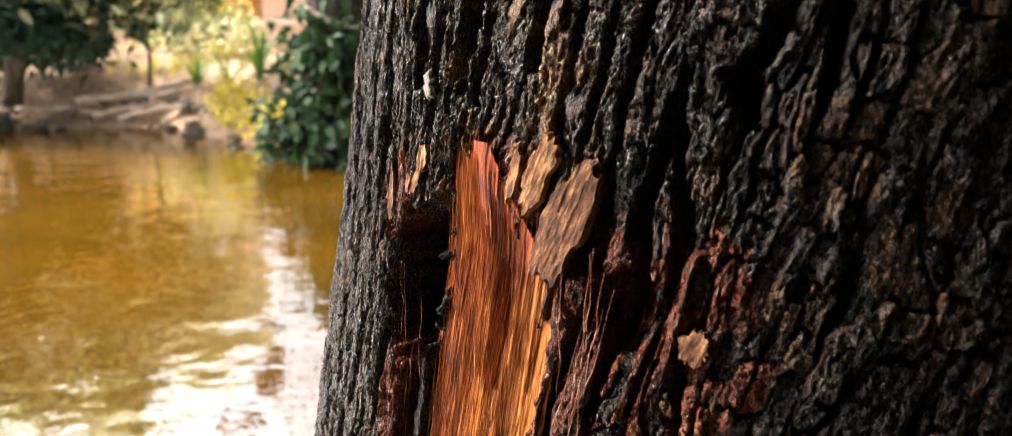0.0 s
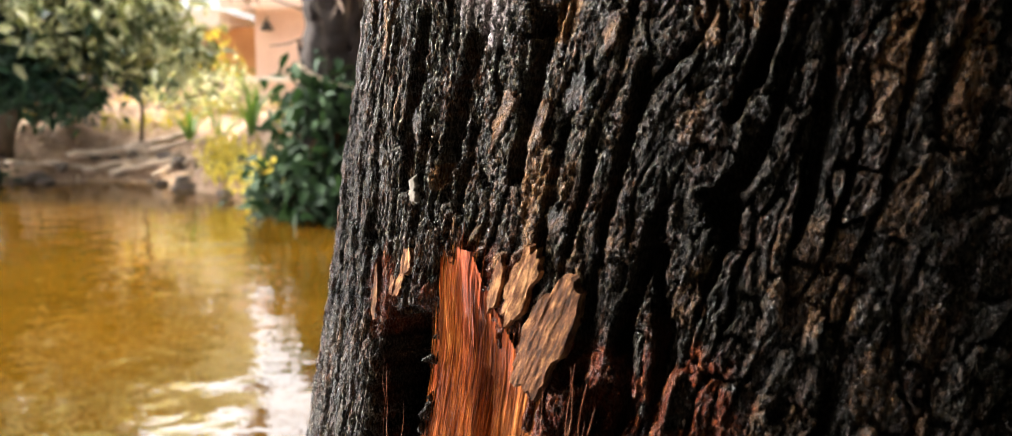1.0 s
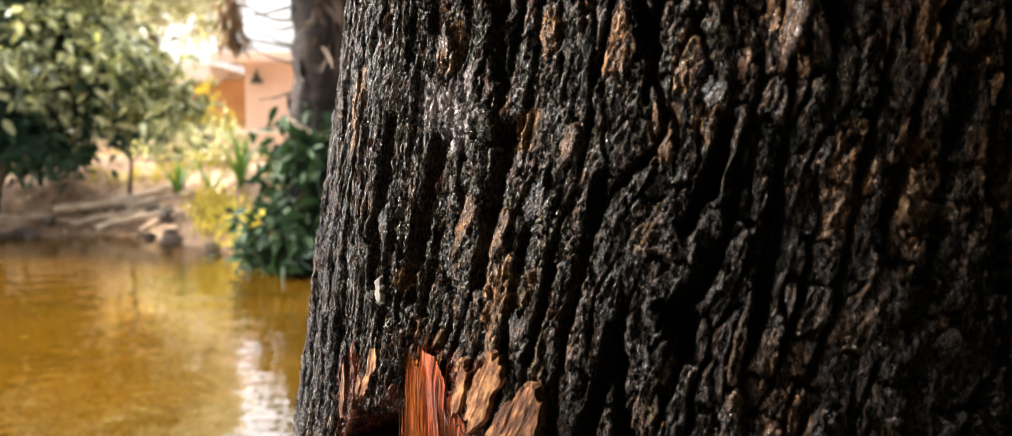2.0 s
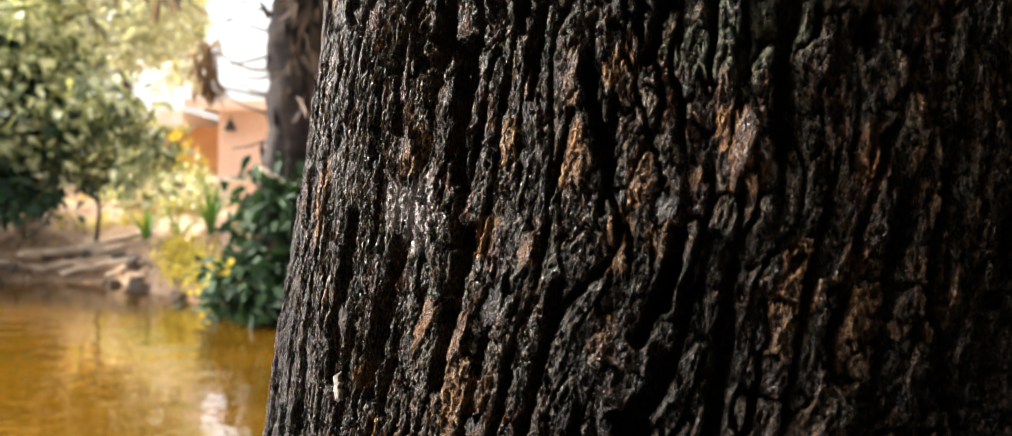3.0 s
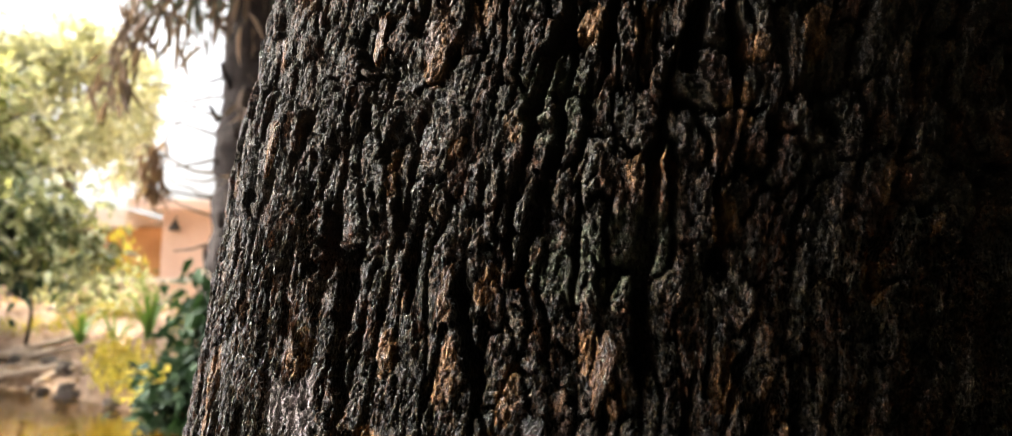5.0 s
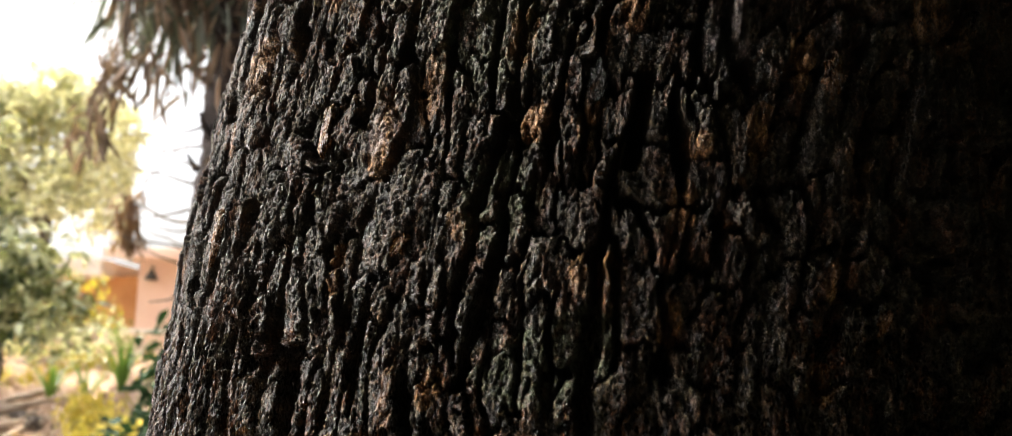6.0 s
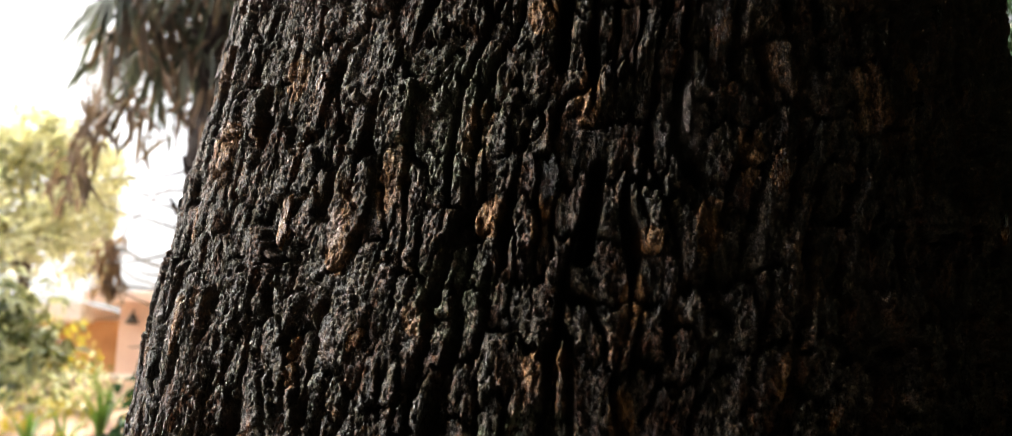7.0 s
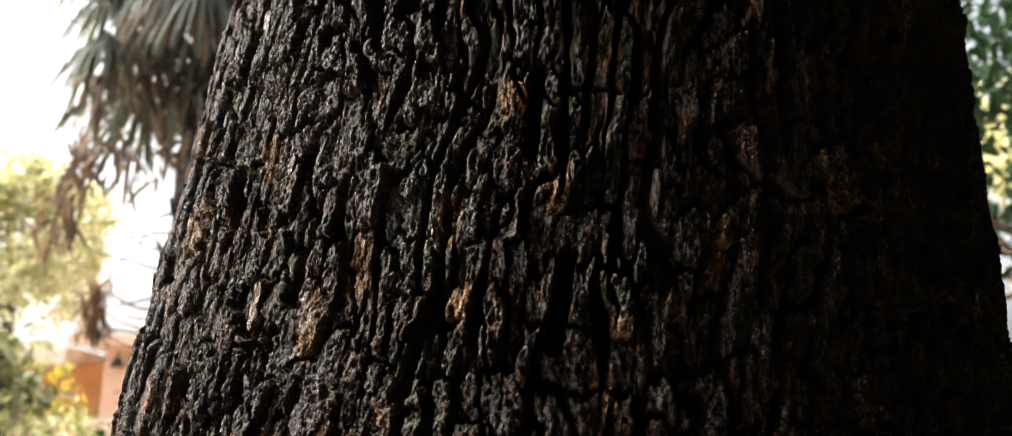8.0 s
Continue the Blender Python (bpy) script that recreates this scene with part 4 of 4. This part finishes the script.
part("roof", box((-12.9, 20.5, 2.92), (-6.62, 26.0, 3.34), 0.04), WHITEWASH, house, "whitish sloping canopy of the wing")
part("step", box((-6.2, 20.2, 0.7), (-1.0, 21.0, 1.35)), WHITEWASH, house)
bm = bmesh.new()
bmesh.ops.create_cone(bm, segments=14, radius1=0.16, radius2=0.05, depth=0.22, cap_ends=True)
part("wall_lamp", smooth_bm(bm), DARK_METAL, house, "small dark wall lamp").location = (-5.62, 20.86, 3.0)
part("lamp_bracket", tube([(-5.62, 21.02, 3.2), (-5.62, 20.9, 3.22), (-5.62, 20.86, 3.1)], [0.02] * 3, 6), DARK_METAL, house)
for i, x in enumerate((-4.2, -2.4)):
    w = part("window", box((x - 0.45, 20.96, 1.9), (x + 0.45, 21.02, 2.9), 0.01), DARK_METAL, house)
garden_wall = tagged(new("garden_wall"), "low whitewashed garden wall before the house", "wall")
part("base", box((-11.0, 17.0, 0.7), (-4.0, 17.2, 1.58)), PLASTER, garden_wall)
part("coping", box((-11.05, 16.95, 1.58), (-3.95, 17.25, 1.68), 0.03), WHITEWASH, garden_wall, "white coping")

# ---- the far bank's clutter ----
def log(a, b, w, seed):
    ob = tagged(new("log"), "bleached driftwood log lying on the muddy bank", "log", group="logs on the bank")
    part("stem", tube(bend(a, b, -0.02, 10, 0.025, seed), np.linspace(w, w * 0.7, 10), 10, 0.12, seed), DRIFTWOOD, ob)
    return ob


r = random.Random(31)
for i, (x0, y0, x1, y1, w) in enumerate([(-6.6, 12.95, -5.3, 13.5, 0.075), (-6.3, 12.8, -4.9, 13.15, 0.06), (-5.9, 12.8, -4.7, 12.9, 0.055), (-6.1, 13.3, -5.0, 14.0, 0.06), (-5.2, 12.75, -4.5, 12.6, 0.05), (-7.3, 12.5, -6.2, 12.9, 0.05), (-5.6, 13.2, -4.6, 13.6, 0.045)]):
    log((x0, y0, ground_at(x0, y0) + w * 0.8), (x1, y1, ground_at(x1, y1) + w * 0.8), w, 200 + i)


def stone(x, y, s, seed, flat=0.6):
    bm = bmesh.new()
    bmesh.ops.create_icosphere(bm, subdivisions=3, radius=1)
    for v in bm.verts:
        n = noise.noise(v.co * 1.1 + Vector((seed, 0, 0))) * 0.45 + noise.noise(v.co * 2.9 + Vector((0, seed, 0))) * 0.14
        v.co = v.co * (1 + n)
        v.co.z *= flat
    ob = part("stone", smooth_bm(bm), STONE)
    ob.scale = (s, s * 0.8, s)
    ob.location = (x, y, max(ground_at(x, y), -0.05) + s * flat * 0.25)
    ob.rotation_euler = (0, 0, seed)
    return tagged(ob, "weathered stone at the edge of the water", "stone", group="stones by the water")


stone(-4.35, 11.75, 0.20, 1, 0.4)
for i in range(34):
    x = r.uniform(-8.5, -3.4)
    y = float(np.interp(x, FAR_X, FAR_Y)) + r.uniform(-0.05, 0.7)
    stone(x, y, r.uniform(0.06, 0.17), 2 + i)
litter_c = []
rg = np.random.default_rng(5)
lx = rg.uniform(-9.5, -2.6, 3200)
ly = np.interp(lx, FAR_X, FAR_Y) + rg.uniform(0.05, 4.5, 3200)
lz = ground_height(lx, ly) + 0.02
litter = part("leaf_litter", leaves(np.stack([lx, ly, lz], -1), rg.uniform(0.05, 0.13, 3200), 3, 0.0), LITTER)
tagged(litter, "dry fallen leaves scattered over the bank", "leaf litter", kind="stuff")
gx_ = rg.uniform(-9.5, -2.4, 2600)
gy_ = np.interp(gx_, FAR_X, FAR_Y) + 0.5 + 4.5 * rg.random(2600) ** 1.3 + 1.2 * (gx_ < -4.4)
sel = fbm(gx_ / 0.8, gy_ / 0.8, 8) > 0.18
g = np.stack([gx_, gy_, ground_height(gx_, gy_)], -1)[sel]
grass = part("grass", leaves(g, rg.uniform(0.10, 0.30, len(g)), 4, -1.2, 0.25), LEAF_YELLOW)
tagged(grass, "yellow green grass tufts on the bank", "grass", kind="stuff")

# ---- the wound in the bark ----
zw = np.arange(1.03, 1.246, 0.0011)
tw = np.arange(-53.0, -34.0, 0.11)
TW, ZW = np.meshgrid(tw, zw)
lf, rt = scar_edges(ZW)
frac = np.clip((TW - lf) / (rt - lf), 0, 1)
uw = np.radians(TW) * 0.30 - 0.03 * (ZW - 1.1)
grain = 0.0007 * fbm(uw / 0.0013, ZW / 0.05, 91, 2) + 0.0009 * fbm(uw / 0.0032, ZW / 0.09, 93, 2) + 0.0022 * fbm(uw / 0.009, ZW / 0.10, 92, 2)
groove = np.exp(-((frac - 0.62 - 0.03 * vnoise(ZW * 40, ZW * 9, 97)) / 0.045) ** 2) * step(1.196, 1.182, ZW) * step(1.115, 1.145, ZW)
depth = -0.0125 + 0.008 * frac - 0.011 * groove + grain + 0.006 * step(1.19, 1.24, ZW) - 0.006 * step(0.12, 0.0, frac)
keep = (TW > lf - 1.6) & (TW < rt + 1.6) & (ZW < 1.2485)
fw = grid_faces(len(zw), len(tw))
for name, side, material, label in (("exposed_wood", frac < 0.66, WOOD, "bare orange brown wood with long fibres"), ("pale_strip", frac >= 0.60, WOOD_PALE, "paler yellow strip of split wood")):
    mask = (keep & side).ravel()
    wood_mesh = raw_mesh(name, trunk_point(TW, ZW, depth + (0.0006 if name == "pale_strip" else 0.0)).reshape(-1, 3), fw[mask[fw].all(1)])
    stain = step(1.160, 1.222, ZW + 0.018 * fbm(uw / 0.006, ZW / 0.05, 98)) + 0.8 * step(0.16, 0.02, frac + 0.1 * vnoise(uw / 0.004, ZW / 0.03, 99))
    give(wood_mesh, "grain", uw)
    give(wood_mesh, "stain", np.clip(stain, 0, 1))
    part(name, wood_mesh, material, big_tree, label)


def on_trunk(theta, z, out, lean=0.0, lift=0.0):
    """A pose on the bark: x along the skin to the right, z up along it, -y outwards."""
    p = trunk_point(np.array(float(theta)), np.array(float(z)), out)
    return Matrix.Translation([float(c) for c in p]) @ pose(0, 0, 0, 0, 0, theta) @ pose(0, 0, 0, lift, lean + 5.0, 0)


def slab(w, h, thick, seed, nx=8, nz=11, ragged=0.22, soft=False, coarse=0.0):
    """A rough flake of bark: ragged outline, domed and grained face, broken edge."""
    a, b = np.meshgrid(np.linspace(-1, 1, nx), np.linspace(-1, 1, nz))
    ang = np.arctan2(b, a)
    rim = 1 + ragged * (vnoise(np.cos(ang) * 1.7 + seed * 3.1, np.sin(ang) * 1.7 + seed, seed) + 0.8 * vnoise(np.cos(ang) * 5 + seed, np.sin(ang) * 5, seed + 5) + 0.25 * vnoise(np.cos(ang) * 11 + seed, np.sin(ang) * 9, seed + 6))
    k = np.maximum(np.abs(a), np.abs(b)) / np.maximum(np.hypot(a, b), 1e-6)
    k = np.where(np.hypot(a, b) < 1e-6, 1, 0.22 + 0.78 * k)
    x, z = a * k * rim * w / 2, b * k * rim * h / 2
    edge = np.maximum(np.abs(a), np.abs(b))
    rough = 0.6 * fbm(x / 0.0014 + seed, z / 0.014, seed, 3) + 0.4 * vnoise(x / 0.004, z / 0.006 + seed, seed + 3)
    y = np.where(edge > 0.99, thick * 1.2, -thick * (0.75 + 0.25 * np.sin(seed + a * 1.3 + b)) - (0.22 + coarse) * thick * rough) + x * x / 0.6
    return raw_mesh("flake", np.stack([x, y, z], -1).reshape(-1, 3), grid_faces(nz, nx), smooth=soft)


# pale chips round the wound: turn, height, width, height, thickness, lean, lift
for i, (a, b, w, h, d, lean, lift) in enumerate([
        (-35.4, 1.213, 0.020, 0.046, 0.0050, 16, -5), (-38.2, 1.234, 0.012, 0.034, 0.0045, 18, -4), (-53.6, 1.222, 0.010, 0.012, 0.0040, 10, -12),
        (-52.4, 1.234, 0.009, 0.012, 0.0040, -14, -10), (-57.4, 1.212, 0.007, 0.028, 0.0030, 3, 0), (-23.6, 1.172, 0.012, 0.013, 0.0050, 20, -8),
        (-40.6, 1.232, 0.006, 0.022, 0.0030, 12, 0)]):
    ob = part("bark_chip", slab(w, h * 1.15, d * 0.45, 20 + i, 26, 40, 0.22, coarse=0.18), TORN_BARK, big_tree, "pale torn bark chip")
    ob.matrix_basis = on_trunk(a, b, 0.0012, lean, lift)
ob = part("pale_fleck", slab(0.0080, 0.0115, 0.0010, 51, 11, 13, 0.4, True), FLECK, big_tree, "small whitish fleck stuck on the bark")
ob.matrix_basis = on_trunk(-52.3, 1.269, 0.0038, 8)

# fine splinters that lie along the bare wood
rg = np.random.default_rng(61)
sv, sf = [], []
for i in range(420):
    zc = rg.uniform(1.045, 1.232)
    le, ri = (float(e) for e in scar_edges(zc))
    a0 = le + (ri - le) * rg.uniform(0.03, 0.98)
    fr = (a0 - le) / (ri - le)
    L, w = rg.uniform(0.022, 0.070), rg.uniform(0.00010, 0.00022)
    zz_ = np.linspace(zc - L / 2, zc + L / 2, 7)
    aa = a0 + np.degrees(0.03 * (zz_ - zc) / 0.30) + 0.05 * np.cumsum(rg.normal(size=7))
    dd = -0.0125 + 0.008 * fr + 0.006 * step(1.19, 1.24, zz_) + 0.0011 + rg.uniform(0, 0.0018) * np.linspace(0, 1, 7) ** 2
    mid_, base = trunk_point(aa, zz_, dd), len(sv) * 21
    thick_ = np.degrees(w / 0.29) * np.sin(np.linspace(0.25, 2.9, 7))
    rim_ = [trunk_point(aa - thick_, zz_, dd), trunk_point(aa, zz_, dd + w * 1.6), trunk_point(aa + thick_, zz_, dd)]
    sv.append(np.stack(rim_, 1).reshape(-1, 3))
    for q in range(6):
        b0 = base + 3 * q
        sf += [(b0, b0 + 1, b0 + 4, b0 + 3), (b0 + 1, b0 + 2, b0 + 5, b0 + 4)]
splinters = raw_mesh("fuzz", np.concatenate(sv), np.array(sf))
give(splinters, "grain", np.repeat(rg.random(len(sv)), 21))
give(splinters, "stain", np.repeat(rg.random(len(sv)) ** 3, 21))
tagged(part("fuzz", splinters, WOOD_PALE, big_tree, "fine loose wood splinters"), "fine loose wood splinters on the bare wood", kind="stuff")

# loose fibres along the wound
strands = []
for i in range(5):
    r = random.Random(60 + i)
    top = Vector((r.uniform(-0.004, 0.004), -r.uniform(0.001, 0.006), 0.5 * r.uniform(0.04, 0.075)))
    strands.append(tube(bend((0, 0, -top.z), top, 0.0, 7, 0.0009, i), np.linspace(0.00024, 0.00010, 7), 5, 0.2, i))
r = random.Random(9)
for i in range(34):
    a, b, o = [(r.uniform(-54.5, -50.5), r.uniform(1.07, 1.15), -0.006), (r.uniform(-48.5, -37), r.uniform(1.06, 1.21), -0.006), (r.uniform(-34, -30), r.uniform(1.12, 1.19), 0.0)][i % 3]
    ob = part("fibre", strands[i % 5], FIBRE, big_tree)
    ob.matrix_basis = on_trunk(a, b, o + r.uniform(0, 0.003), r.uniform(-6, 12), r.uniform(-4, 6)) @ pose(0, 0, 0, 0, 0, r.uniform(0, 360))

# loose bark plates on the ridges
flakes = [slab(w, h, 0.0013, 140 + i, 9, 15, 0.32, True) for i, (w, h) in enumerate([(0.008, 0.016), (0.010, 0.022), (0.007, 0.024), (0.011, 0.014), (0.006, 0.012), (0.009, 0.030)])]
r = random.Random(12)
made = 0
while made < 60:
    a, b = r.uniform(-82, 40), r.uniform(1.04, 1.76)
    l, rr = scar_edges(b)
    if -58 < a < -26 and b < 1.26:
        continue
    h, *_ = bark_relief(np.array([a]), np.array([b]))
    if h[0] < -0.003:
        continue
    ob = part("bark_plate", flakes[made % 6], BARK_OCHRE if r.random() < 0.10 else BARK_PLAIN, big_tree)
    ob.matrix_basis = on_trunk(a, b, float(h[0]) + 0.0006, 9 + r.uniform(-8, 8), r.uniform(-4, 3))
    made += 1
